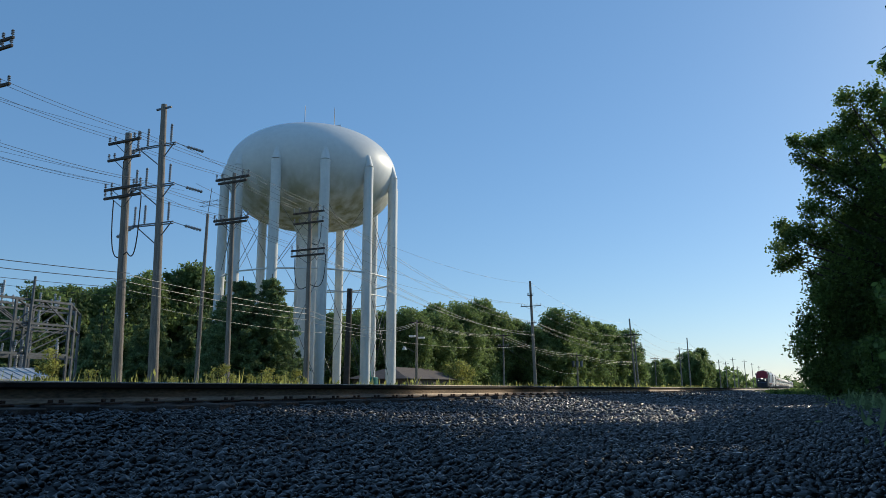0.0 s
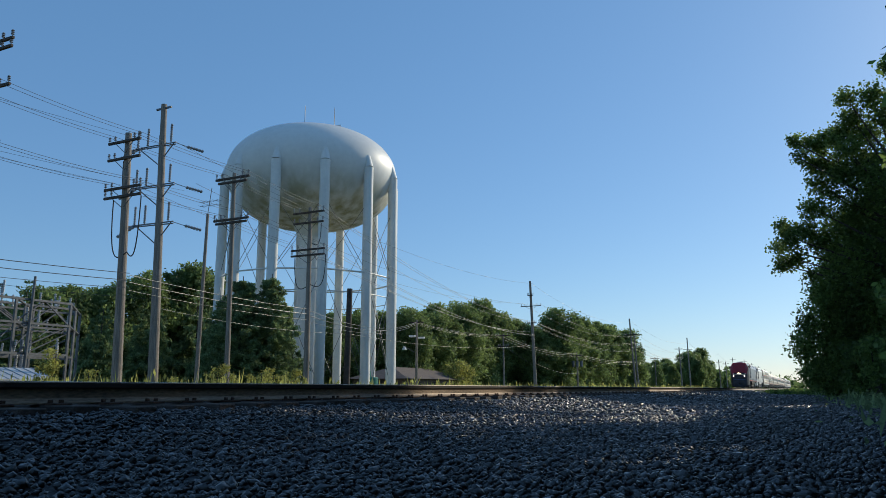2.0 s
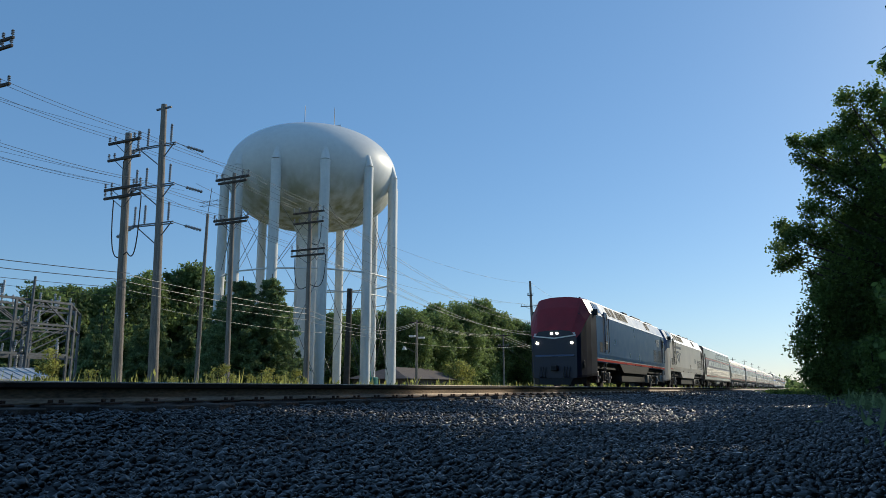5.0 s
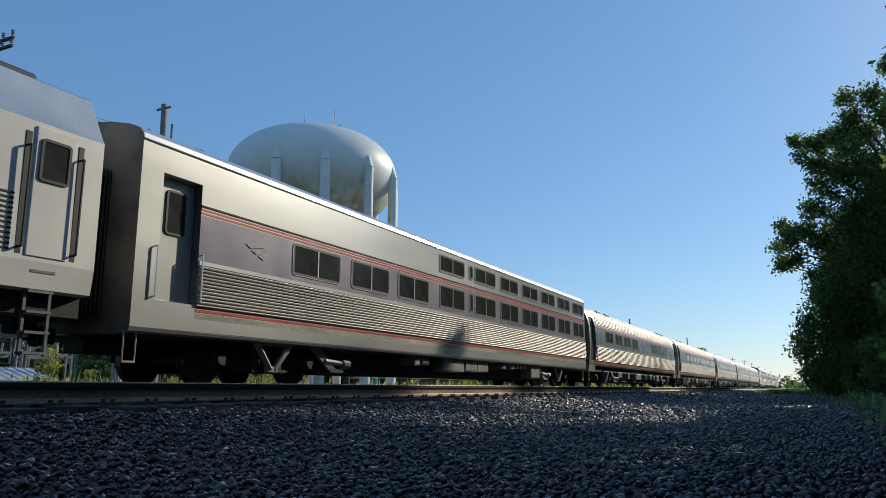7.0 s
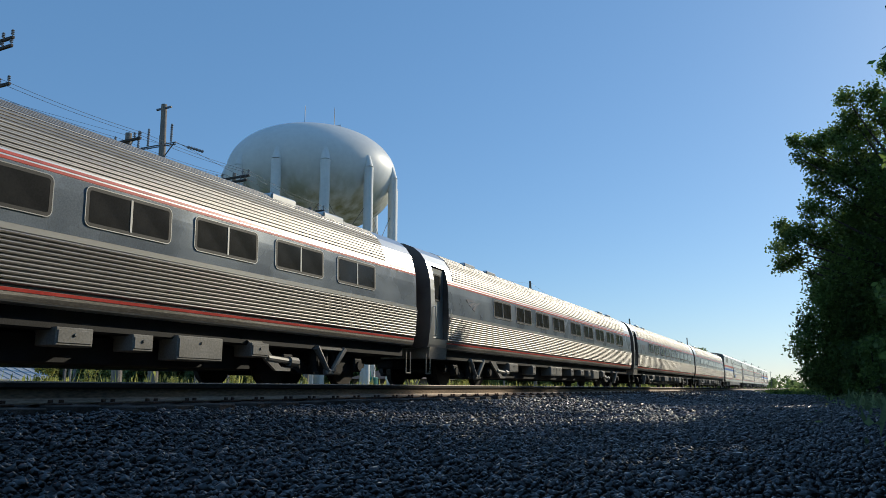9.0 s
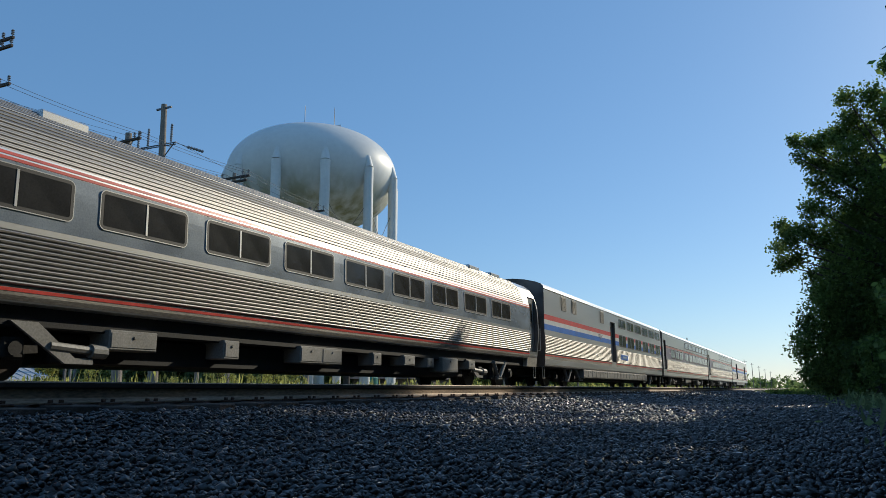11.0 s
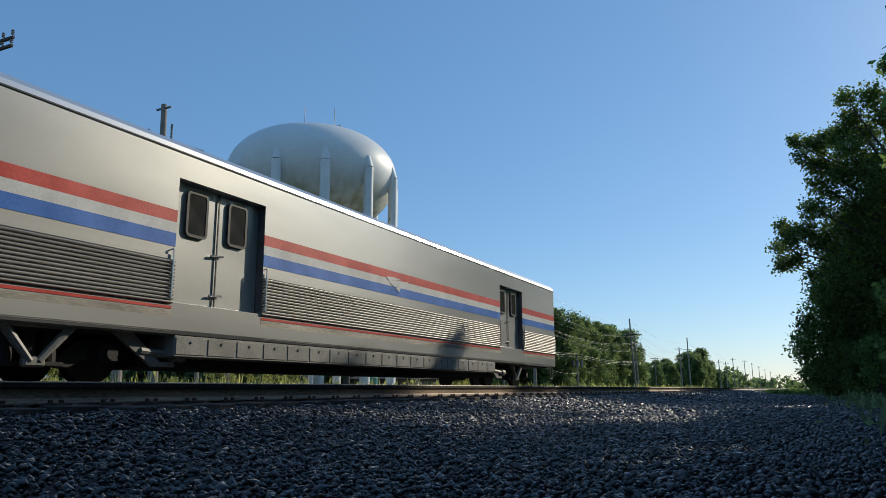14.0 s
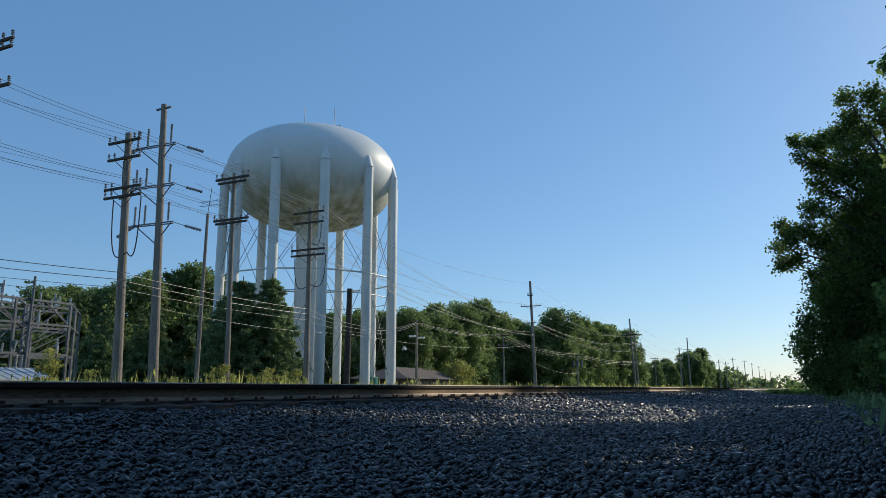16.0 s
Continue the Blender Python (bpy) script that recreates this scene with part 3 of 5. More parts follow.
def strips(parent, name, half, spans, z0, z1, off, m, ridges=0, depth=0.014, label=""):
    for a, b in spans:
        mirrored(part(name, strip(half, z0, z1, a, b, off, ridges, depth), M[m], parent, label))


def logo(parent, half, c, z, s, m, flip=1):
    """The operator's emblem as three plain swooping bars."""
    x = side_x(half, z) + 0.012
    sweeps = (((-0.444, 0.238), (-0.005, 0.348), (0.448, 0.253), (-0.261, 0.061), (0.026, 0.203), (0.406, 0.229)),
              ((-0.189, -0.03), (0.136, 0.148), (0.591, 0.216), (0.033, -0.165), (0.202, 0.081), (0.562, 0.182)),
              ((0.123, -0.247), (0.406, 0.117), (0.965, 0.277), (0.364, -0.375), (0.476, 0.036), (0.925, 0.241)))
    for sw in sweeps:
        top, low = [], []
        for k in range(11):
            u = k / 10
            for row, p in ((top, sw[:3]), (low, sw[3:])):
                row.append(tuple((1 - u) ** 2 * p[0][i] + 2 * u * (1 - u) * p[1][i] + u * u * p[2][i] for i in (0, 1)))
        bm = bmesh.new()
        slab(bm, [(-c + p[0] * s, z + p[1] * s * 0.62) for p in top + low[::-1]], x - 0.006, x + 0.003)
        part("emblem_bar", bm, M[m], parent)


def lettering(parent, half, c, z, text, size, m, name="lettering"):
    cu = bpy.data.curves.new(name, "FONT")
    cu.body, cu.size, cu.align_x, cu.extrude = text, size, "CENTER", 0.002
    tmp = bpy.data.objects.new(name, cu)
    scene.collection.objects.link(tmp)
    bpy.context.view_layer.update()
    me = bpy.data.meshes.new_from_object(tmp.evaluated_get(bpy.context.evaluated_depsgraph_get()))
    bpy.data.objects.remove(tmp)
    me.materials.clear()
    me.materials.append(M[m])
    ob = part(name, me, None, parent)
    ob.location = (side_x(half, z) + 0.014, -c, z)
    ob.rotation_euler = (math.pi / 2, 0, math.pi / 2)
    return ob


def bars(parent, half, c, z, n, w, h, gap, m, name="number_bar"):
    x = side_x(half, z)
    for i in range(n):
        y = -c + (i - (n - 1) / 2) * (w + gap)
        bm = bmesh.new()
        box(bm, x, x + 0.014, y - w / 2, y + w / 2, z - h / 2, z + h / 2)
        part(name, bm, M[m], parent)


BOXES = [(16.15, 16.46, 0.53, 0.79), (15.6, 16.04, 0.56, 0.8), (13.33, 14.7, 0.41, 0.8), (11.47, 13.25, 0.44, 0.79), (9.93, 10.3, 0.58, 0.72), (9.09, 9.43, 0.6, 0.78), (8.7, 8.95, 0.62, 0.78), (8.31, 8.57, 0.63, 0.77), (7.89, 8.15, 0.63, 0.77), (6.4, 7.4, 0.31, 0.76)]
BOXES_B = [(13.3, 14.8, 0.45, 0.8), (9.9, 10.5, 0.52, 0.78), (7.25, 8.3, 0.40, 0.8), (6.0, 6.5, 0.52, 0.78), (8.8, 9.2, 0.5, 0.76), (11.6, 12.0, 0.48, 0.78), (18.5, 19.4, 0.5, 0.8), (16.6, 17.0, 0.45, 0.78)]


def viewliner(q_rear, doors, singles, doubles, band, label, slits=(), stripes="thin", boxes=BOXES, lo=0.35, hi=L - 0.35):
    car = vehicle("sleeping_car", label, q_rear)
    sides = bands(VIEW, doors, lo, hi)
    shell(car, VIEW, lo, hi, doors, (1.30, 3.36), 0.18, "stainless steel car body")
    strips(car, "skirt", VIEW, sides, 0.84, 1.17, 0.003, "steel_dirty", label="grimy lower side sill")
    strips(car, "red_stripe", VIEW, sides, 1.19, 1.235, 0.006, "red")
    strips(car, "fluted_panel", VIEW, sides, 1.26, 1.97, 0.004, "steel", 12, 0.034, "fluted stainless side panel")
    strips(car, "belt_rail", VIEW, sides, 1.98, 2.05, 0.02, "steel_smooth")
    if stripes == "thin":
        strips(car, "window_band", VIEW, sides, 2.06, 2.84, 0.003, band)
        strips(car, "red_stripe", VIEW, sides, 2.86, 2.895, 0.006, "red")
        strips(car, "red_stripe", VIEW, sides, 2.92, 2.955, 0.006, "red")
        strips(car, "drip_rail", VIEW, sides, 2.985, 3.01, 0.014, "black")
    else:
        strips(car, "red_stripe", VIEW, sides, 2.60, 2.80, 0.005, "red")
        strips(car, "white_stripe", VIEW, sides, 2.42, 2.60, 0.004, "white")
        strips(car, "blue_stripe", VIEW, sides, 2.20, 2.42, 0.005, "blue")
    strips(car, "gutter", VIEW, [(lo, hi)], 3.79, 3.815, 0.014, "black")
    bm = bmesh.new()
    prism(bm, ring([(1.585, 3.815), (1.56, 3.905), (1.465, 4.006), (1.255, 4.096), (0.8, 4.206), (0.3, 4.266)]), -lo - 0.01, -hi + 0.01)
    part("roof", bm, M["steel_smooth"], car)
    for d in doors:
        car_door(car, VIEW, d[0], d[1], 1.30, 3.36, 0.18, d[1] - d[0] < 1.5)
    for a, b in singles:
        window(car, VIEW, a, b, 2.16, 2.82)
    for a, b in doubles:
        window(car, VIEW, a, b, 2.16, 2.82)
        window(car, VIEW, a, b, 3.16, 3.68)
    for a, b in slits:
        window(car, VIEW, a, b, 2.2, 2.8, 1)
        window(car, VIEW, a, b, 3.2, 3.66, 1)
    underbody(car, lo, hi, (3.9, hi - 3.6), boxes)
    return car


def amfleet(q_rear, doors, wins, label, logos=(), boxes=BOXES_B):
    car = vehicle("coach_car", label, q_rear)
    lo, hi = 0.42, L - 0.42
    sides = bands(AMF, doors, lo, hi)
    shell(car, AMF, lo, hi, doors, (1.28, 3.30), 0.20, "rounded stainless steel tube-shaped body")
    strips(car, "skirt", AMF, sides, 1.06, 1.16, 0.003, "steel_dirty", label="grimy lower side sill")
    strips(car, "red_stripe", AMF, sides, 1.17, 1.215, 0.006, "red")
    strips(car, "fluted_panel", AMF, sides, 1.24, 1.93, 0.004, "steel", 11, 0.034, "fluted stainless side panel")
    strips(car, "belt_rail", AMF, sides, 1.94, 2.02, 0.018, "steel_smooth")
    strips(car, "window_band", AMF, sides, 2.03, 2.84, 0.003, "band_blue")
    strips(car, "red_stripe", AMF, sides, 2.85, 2.893, 0.006, "red")
    strips(car, "red_stripe", AMF, sides, 2.922, 2.965, 0.006, "red")
    strips(car, "roof_fluting", AMF, [(lo + 1.5, hi - 1.5)], 3.0, 3.41, 0.004, "steel", 6, 0.018)
    strips(car, "roof_fluting", AMF, [(lo + 1.5, hi - 1.5)], 3.41, 3.66, 0.006, "steel", 4, 0.02)
    strips(car, "roof_fluting", AMF, [(lo + 1.5, hi - 1.5)], 3.66, 3.93, 0.012, "steel", 7, 0.012)
    for d in doors:
        car_door(car, AMF, d[0], d[1], 1.30, 3.28, 0.20)
    for a, b in wins:
        window(car, AMF, a, b, 2.20, 2.80)
    for c in (3.6, 5.4, hi - 5.4, hi - 3.6):
        bm = bmesh.new()
        box(bm, 0.78, 1.16, -c - 0.4, -c + 0.4, 3.70, 3.86, 0.03)
        part("roof_hatch", bm, M["steel_smooth"], car)
    for c in logos:
        logo(car, AMF, c, 2.44, 0.8, "faint")
    underbody(car, lo, hi, (3.9, hi - 3.6), boxes)
    for a, b in doors:
        bm = bmesh.new()
        prism(bm, [(-1.46, 0.74), (1.46, 0.74), (1.50, 1.06), (-1.50, 1.06)], -a + 0.1, -b - 0.1)
        part("step_well", bm, M["steel_dirty"], car)
    return car


def spread(first, n, pitch, w):
    return [(first - i * pitch - w, first - i * pitch) for i in range(n)]


FRONT_DOOR = (L - 1.65, L - 0.80)
SING = spread(21.92, 3, 2.12, 1.74)
DOUB = spread(15.35, 1, 2, 1.74) + spread(12.88, 6, 2.12, 1.72)
CARS = [L * k for k in range(10)]
for q, lab in ((CARS[9], "stainless sleeping car with faded violet window band"), (CARS[2], "stainless sleeping car with violet window band and red stripes"), (CARS[1], "stainless sleeping car with dull violet window band")):
    cc = viewliner(q, [FRONT_DOOR], spread(22.36, 3, 2.12, 1.74) if q == CARS[2] else SING, DOUB, "band_violet", lab, [(12.98, 13.32)])
    logo(cc, VIEW, 22.9 if q == CARS[1] else 23.0, 2.45, 0.6, "faint")
    bars(cc, VIEW, 11.9, 1.6, 1, 2.5, 0.22, 0, "steel_smooth", "name_board")

dining = viewliner(CARS[3], [(13.9, 14.95)], [], spread(13.12, 6, 2.13, 1.72), "band_violet", "white-sided dining car with broad red and blue stripes", stripes="broad",
                   boxes=[(5.7, 20.2, 0.42, 0.79, 1.545), (1.5, 2.1, 0.5, 0.7)])
bm = bmesh.new()
xb = side_x(VIEW, 1.6) + 0.035
box(bm, xb - 0.03, xb + 0.012, -12.85, -11.15, 1.46, 1.75, 0.008)
board = part("name_board", bm, M["blue"], dining, "blue name board")
for i in range(5):
    bm = bmesh.new()
    box(bm, xb + 0.012, xb + 0.018, -12.42 + 0.18 * i, -12.30 + 0.18 * i, 1.56, 1.66)
    part("name_bar", bm, M["white"], board)
logo(dining, VIEW, 17.2, 2.45, 0.6, "faint")
for a, b in ((22.75, 23.45), (21.2, 21.92), (16.3, 17.0)):
    bm = bmesh.new()
    box(bm, 1.575, 1.60, -b, -a, 3.14, 3.74, 0.01)
    for i in range(10):
        box(bm, 1.595, 1.615, -b + 0.06, -a - 0.06, 3.2 + 0.05 * i, 3.222 + 0.05 * i)
    part("vent_grille", bm, [M["steel_dirty"]], dining, "square louvred vent")

baggage = viewliner(0.0, [(3.75, 5.90), (17.88, 20.05)], [], [], "steel", "silver baggage car with broad red and blue stripes", stripes="broad", boxes=[(6.3, 19.9, 0.44, 0.79, 1.545)], lo=0.04, hi=25.75)
baggage.name = "baggage_car"

AW = [(a, b) for a, b in spread(23.2 - 0.15, 9, 2.10, 1.65)]
AMF_DOOR = (L - 1.52, L - 0.66)
cafe = amfleet(CARS[8], [AMF_DOOR, (0.47, 1.32)], spread(22.6, 4, 2.09, 1.6) + spread(10.3, 3, 2.1, 1.65), "stainless cafe coach with blue-grey window band", (3.1,))
for k in (7, 6):
    amfleet(CARS[k], [AMF_DOOR], spread(21.18, 4, 2.08, 1.62) + spread(12.48, 5, 2.10, 1.62), "stainless coach with blue-grey window band and red stripes", (23.0,))
amfleet(CARS[5], [AMF_DOOR], spread(21.18, 4, 2.08, 1.62) + spread(12.48, 5, 2.10, 1.62), "stainless coach with a rounded roof and blue-grey band", (23.0,))
amfleet(CARS[4], [(0.47, 1.32)], spread(22.0, 9, 2.12, 1.66), "stainless coach with its vestibule door at the trailing end")


LOCO = [(1.35, 1.22), (1.487, 1.24), (1.528, 1.60), (1.52, 3.50), (1.47, 3.58), (1.14, 4.24), (1.0, 4.31), (0.5, 4.40), (0.2, 4.41)]
SKIRT = [(1.30, 0.80), (1.42, 0.82), (1.50, 1.24)]


def locomotive(q_rear, label, side_m, top_m, nose_m, lower_m, number, lit):
    lo, hi, cab = 0.28, 21.0, 19.05
    car = vehicle("locomotive", label, q_rear)
    bm = bmesh.new()
    prism(bm, ring(LOCO), -lo, -cab)
    body = part("body", bm, [M[side_m], M[top_m], M["roof_dark"]], car, "boxy diesel locomotive body")
    for p in body.data.polygons:
        if p.center.z > 4.2:
            p.material_index = 2
        elif p.center.z > 3.53 and abs(p.normal.x) > 0.3:
            p.material_index = 1
    # middle skirt with sloping ends
    bm = bmesh.new()
    slab(bm, [(-14.2, 1.26), (-13.3, 0.80), (-6.9, 0.80), (-5.9, 1.26)], -1.488, 1.488)
    part("skirt", bm, M[side_m if side_m != "loco_blue" else "black"], car)
    # nose: the section shrinks and drops towards the front
    rings = []
    for c, w, z0, zt in ((cab, 1.0, 0.55, 1.0), (19.9, 0.97, 0.5, 0.985), (20.35, 0.90, 0.45, 0.86), (20.8, 0.80, 0.42, 0.68), (hi, 0.70, 0.42, 0.60)):
        prof = []
        for x, z in ring([(1.35, 0.0), (1.46, 0.02), (1.50, 0.12), (1.51, 1.5), (1.515, 2.2), (1.52, 2.9)] + LOCO[3:]):
            if z < 0.2:
                zz = z0 + z
            else:
                zz = 1.35 + (z - 1.35) * (zt * 4.41 - 1.35) / (4.41 - 1.35)
            prof.append((x * w, -c, zz))
        rings.append(prof)
    bm = bmesh.new()
    loft(bm, rings)
    nose = part("nose", bm, [M[nose_m], M[lower_m]], car, "sloping wedge nose")
    split = 1.35 + (2.9 - 1.35) * 0.9 if lower_m == "loco_grey" else 1.75
    for p in nose.data.polygons:
        if p.center.z < split or p.normal.y < -0.95 or (lit and abs(p.normal.x) > 0.75):
            p.material_index = 1
    bm = bmesh.new()
    box(bm, -0.95, 0.95, -21.04, -20.98, 1.42, 1.50, 0.01)
    part("anticlimber", bm, M["navy"], car)
    if lit:
        for sg in (1, -1):
            bm = bmesh.new()
            slab(bm, [(-21.015, 0.0), (-20.99, 0.0), (-20.99, 0.06), (-21.015, 0.06)], 0, 1.04)
            ln = part("white_line", bm, M["white"], car)
            ln.location, ln.scale.x, ln.rotation_euler = (0, 0, 2.24), sg, (0, -sg * 0.12, 0)
    # windscreen panes on the slope, and side windows
    for s in (1, -1):
        bm = bmesh.new()
        v = [bm.verts.new(p) for p in ((s * 0.06, -20.46, 3.42), (s * 1.08, -20.42, 3.40), (s * 0.98, -20.02, 3.93), (s * 0.06, -20.05, 3.98))]
        bm.faces.new(v)
        r = bmesh.ops.extrude_face_region(bm, geom=list(bm.faces))
        bmesh.ops.translate(bm, vec=(0, -0.03, 0.03), verts=[e for e in r["geom"] if isinstance(e, bmesh.types.BMVert)])
        part("windscreen", bm, M["glass"], car, "dark windscreen pane")
        bm = bmesh.new()
        rod(bm, (s * 0.13, -20.75, 2.52), (s * 0.13, -21.03, 2.50), 0.06, 0.06, 16)
        hl = part("headlight", bm, M["lamp"] if lit else M["glass"], car)
        bm = bmesh.new()
        rod(bm, (s * 0.84, -20.85, 2.05), (s * 0.84, -21.05, 2.05), 0.06, 0.06, 16)
        part("ditch_light", bm, M["lamp"] if lit else M["glass"], car)
        bm = bmesh.new()
        rod(bm, (s * 0.66, -20.99, 1.45), (s * 0.66, -21.03, 1.45), 0.05, 0.05, 8)
        rod(bm, (s * 0.15, -21.02, 1.42), (s * 0.9, -21.02, 1.42), 0.02, None, 6)
        part("grab_rail", bm, M["galv"], car)
    for a, b in ((18.6, 19.0), (17.75, 18.5)):
        bm = bmesh.new()
        slab(bm, [(-a, -0.26), (-b, -0.26), (-b + (0.1 if b > 18.8 else 0), 0.24), (-a, 0.24)], -0.02, 0.02)
        cw = part("cab_window", bm, M["glass"], car)
        cw.location, cw.rotation_euler = (1.315, 0, 3.90), (0, math.radians(-26.6), 0)
    # side door with recessed frame, ladder and handrails
    def side_door(c0, c1, z0, z1, glazed=True):
        bm = bmesh.new()
        box(bm, 1.50, 1.545, -c1, -c0, z0, z1, 0.01)
        d = part("door", bm, M[side_m], car)
        if glazed:
            p = part("door_window", frame_mesh("door_window", 0.46, 0.6, 0.04, 0.06, 0.02, M["rubber"]), None, d)
            p.location = (1.545, -(c0 + c1) / 2, z1 - 0.45)
            p = part("pane", pane_mesh("pane", 0.40, 0.54, 0.05, 0.01, M["glass"]), None, d)
            p.location = (1.545, -(c0 + c1) / 2, z1 - 0.45)
        else:
            bm = bmesh.new()
            box(bm, 1.535, 1.551, -c1 + 0.12, -c0 - 0.06, z0 + 0.2, z0 + 0.62, 0.005)
            part("foot_pocket", bm, M["rubber"], d)
            bm = bmesh.new()
            box(bm, 1.545, 1.575, -c1 + 0.12, -c0 - 0.06, z0 + 0.5, z0 + 0.55)
            part("pocket_step", bm, M["loco_grey"], d)
            for za, zb in ((3.36, 3.54), (2.98, 3.12), (2.64, 2.78)):
                bm = bmesh.new()
                box(bm, 1.54, 1.56, -c0 - 0.13, -c0 - 0.05, za, zb, 0.005)
                part("hinge", bm, M["rubber"], d)
        mirrored(d)
        for c in (c0 - 0.1, c1 + 0.1):
            bm = bmesh.new()
            box(bm, 1.50, 1.53, -c - 0.05, -c + 0.05, z0, z1 - 0.1, 0.01)
            rod(bm, (1.60, -c, z0 + 0.1), (1.60, -c, z1 - 0.3), 0.018, None, 6)
            for z in (z0 + 0.1, z1 - 0.3):
                rod(bm, (1.52, -c, z), (1.60, -c, z), 0.018, None, 6)
            mirrored(part("handrail", bm, M["rubber"], car))
        bm = bmesh.new()
        for c in (c0 + 0.12, c1 - 0.12):
            box(bm, 1.42, 1.46, -c - 0.02, -c + 0.02, 0.36, z0)
        for i in range(5):
            z = 0.38 + 0.27 * i
            box(bm, 1.36, 1.52, -c1 + 0.12, -c0 - 0.12, z, z + 0.035)
        mirrored(part("ladder", bm, M["galv"], car))
    side_door(16.95, 17.55, 1.68, 3.76, False)
    side_door(0.75, 1.35, 1.66, 3.44)

    def louvre(c0, c1, z0, z1, x, n=12):
        bm = bmesh.new()
        box(bm, x - 0.06, x + 0.004, -c1, -c0, z0, z1)
        p = part("grille", bm, M["rubber"], car, "dark louvred intake grille")
        bm = bmesh.new()
        for i in range(n):
            z = z0 + (z1 - z0) * (i + 0.5) / n
            box(bm, x, x + 0.03, -c1 + 0.02, -c0 - 0.02, z - 0.012, z + 0.012)
        part("slat", bm, M["truck"], p)
    louvre(1.55, 2.95, 1.68, 2.48, 1.505)
    louvre(3.05, 4.45, 1.68, 2.48, 1.505)
    louvre(17.9, 18.55, 1.70, 2.20, 1.505)
    # grilles lying on the upper slope
    for a, b in ((11.42, 12.45), (12.6, 13.3), (13.38, 14.02), (14.4, 15.05), (15.4, 16.05), (4.85, 5.9)):
        bm = bmesh.new()
        slab(bm, [(-b, -0.26), (-a, -0.26), (-a, 0.26), (-b, 0.26)], -0.02, 0.012)
        p = part("roof_grille", bm, M["rubber"], car)
        p.location, p.rotation_euler = (1.305, 0, 3.91), (0, math.radians(-26.6), 0)
        bm = bmesh.new()
        for i in range(8):
            z = -0.22 + 0.063 * i
            box(bm, 0.01, 0.035, -b + 0.03, -a - 0.03, z - 0.012, z + 0.012)
        part("slat", bm, M["truck"], p)
    for a, b, z1 in ((5.0, 7.6, 4.36), (9.0, 10.0, 4.38), (1.0, 3.0, 4.34)):
        bm = bmesh.new()
        box(bm, -0.9, 0.9, -b, -a, 4.3, z1 + 0.1, 0.04)
        part("roof_hatch", bm, M["roof_dark"], car)
    bm = bmesh.new()
    box(bm, -1.3, 1.3, -20.6, -lo, 0.9, 1.24, 0.02)
    box(bm, -1.35, 1.35, -13.3, -6.9, 0.28, 0.85, 0.05)
    box(bm, -0.15, 0.15, -21.3, -20.6, 0.75, 1.0, 0.03)
    box(bm, -0.15, 0.15, -lo - 0.2, -lo + 0.2, 0.75, 1.0, 0.03)
    part("underframe", bm, M["black"], car, "black underframe and fuel tank")
    bm = bmesh.new()
    loft(bm, [[(-1.25, -20.3, 0.15), (1.25, -20.3, 0.15), (1.3, -20.3, 0.6), (-1.3, -20.3, 0.6)], [(-0.7, -21.05, 0.12), (0.7, -21.05, 0.12), (0.95, -20.95, 0.6), (-0.95, -20.95, 0.6)]])
    part("pilot", bm, M["black"], car, "black pilot plough")
    truck(car, 17.1)
    truck(car, 3.6)
    # small fittings
    bm = bmesh.new()
    for i, x in enumerate((-0.3, -0.1, 0.1, 0.3)):
        rod(bm, (x, -16.9, 4.50), (x, -17.35 - 0.05 * i, 4.52), 0.04, 0.085, 10)
    box(bm, -0.42, 0.42, -16.95, -16.85, 4.38, 4.5, 0.01)
    part("horn", bm, M["galv"], car)
    for sg in (1, -1):
        bm = bmesh.new()
        box(bm, sg * 1.42, sg * 1.66, -19.3, -19.2, 3.45, 3.75, 0.02)
        part("mirror", bm, M["rubber"], car)
        bm = bmesh.new()
        box(bm, sg * 0.62, sg * 1.0, -20.99, -20.97, 2.36, 2.52, 0.01)
        part("number_board", bm, M["white"], car, "small number board")
        bm = bmesh.new()
        rod(bm, (sg * 0.5, -20.5, 3.40), (sg * 0.7, -20.22, 3.80), 0.012, None, 5)
        part("wiper", bm, M["rubber"], car)
        for k in range(3):
            bm = bmesh.new()
            prev = None
            for i in range(7):
                u = i / 6
                p = (sg * (0.45 + 0.13 * k), -21.02 - 0.15 * math.sin(math.pi * u), 0.95 - 0.5 * math.sin(math.pi * u * 0.6))
                if prev:
                    rod(bm, prev, p, 0.022, None, 6)
                prev = p
            part("brake_hose", bm, M["rubber"], car)
    for c in (2.2, 5.0, 8.6, 10.2, 12.8):
        bm = bmesh.new()
        rod(bm, (1.46, -c, 1.30), (1.53, -c, 1.30), 0.03, None, 8)
        part("drain_cap", bm, M["truck"], car)
    for c in (15.95, 18.3, 2.5, 4.7):
        bm = bmesh.new()
        box(bm, 1.22, 1.34, -c - 0.13, -c + 0.13, 0.22, 0.78, 0.03)
        rod(bm, (1.34, -c, 0.5), (1.42, -c, 0.5), 0.07, None, 10)
        part("damper", bm, M["box"], car)
    bm = bmesh.new()
    box(bm, 1.2, 1.46, -6.55, -6.0, 0.30, 0.78, 0.02)
    part("battery_box", bm, M["box"], car)
    return car


l2 = locomotive(260.72, "silver-grey diesel locomotive with a blue cab roof", "loco_grey", "loco_grey_top", "navy", "loco_grey", "101", False)
l1 = locomotive(282.0, "dark blue diesel locomotive with a dark red nose and lit headlights", "loco_blue", "loco_blue", "dark_red", "nose_navy", "108", True)

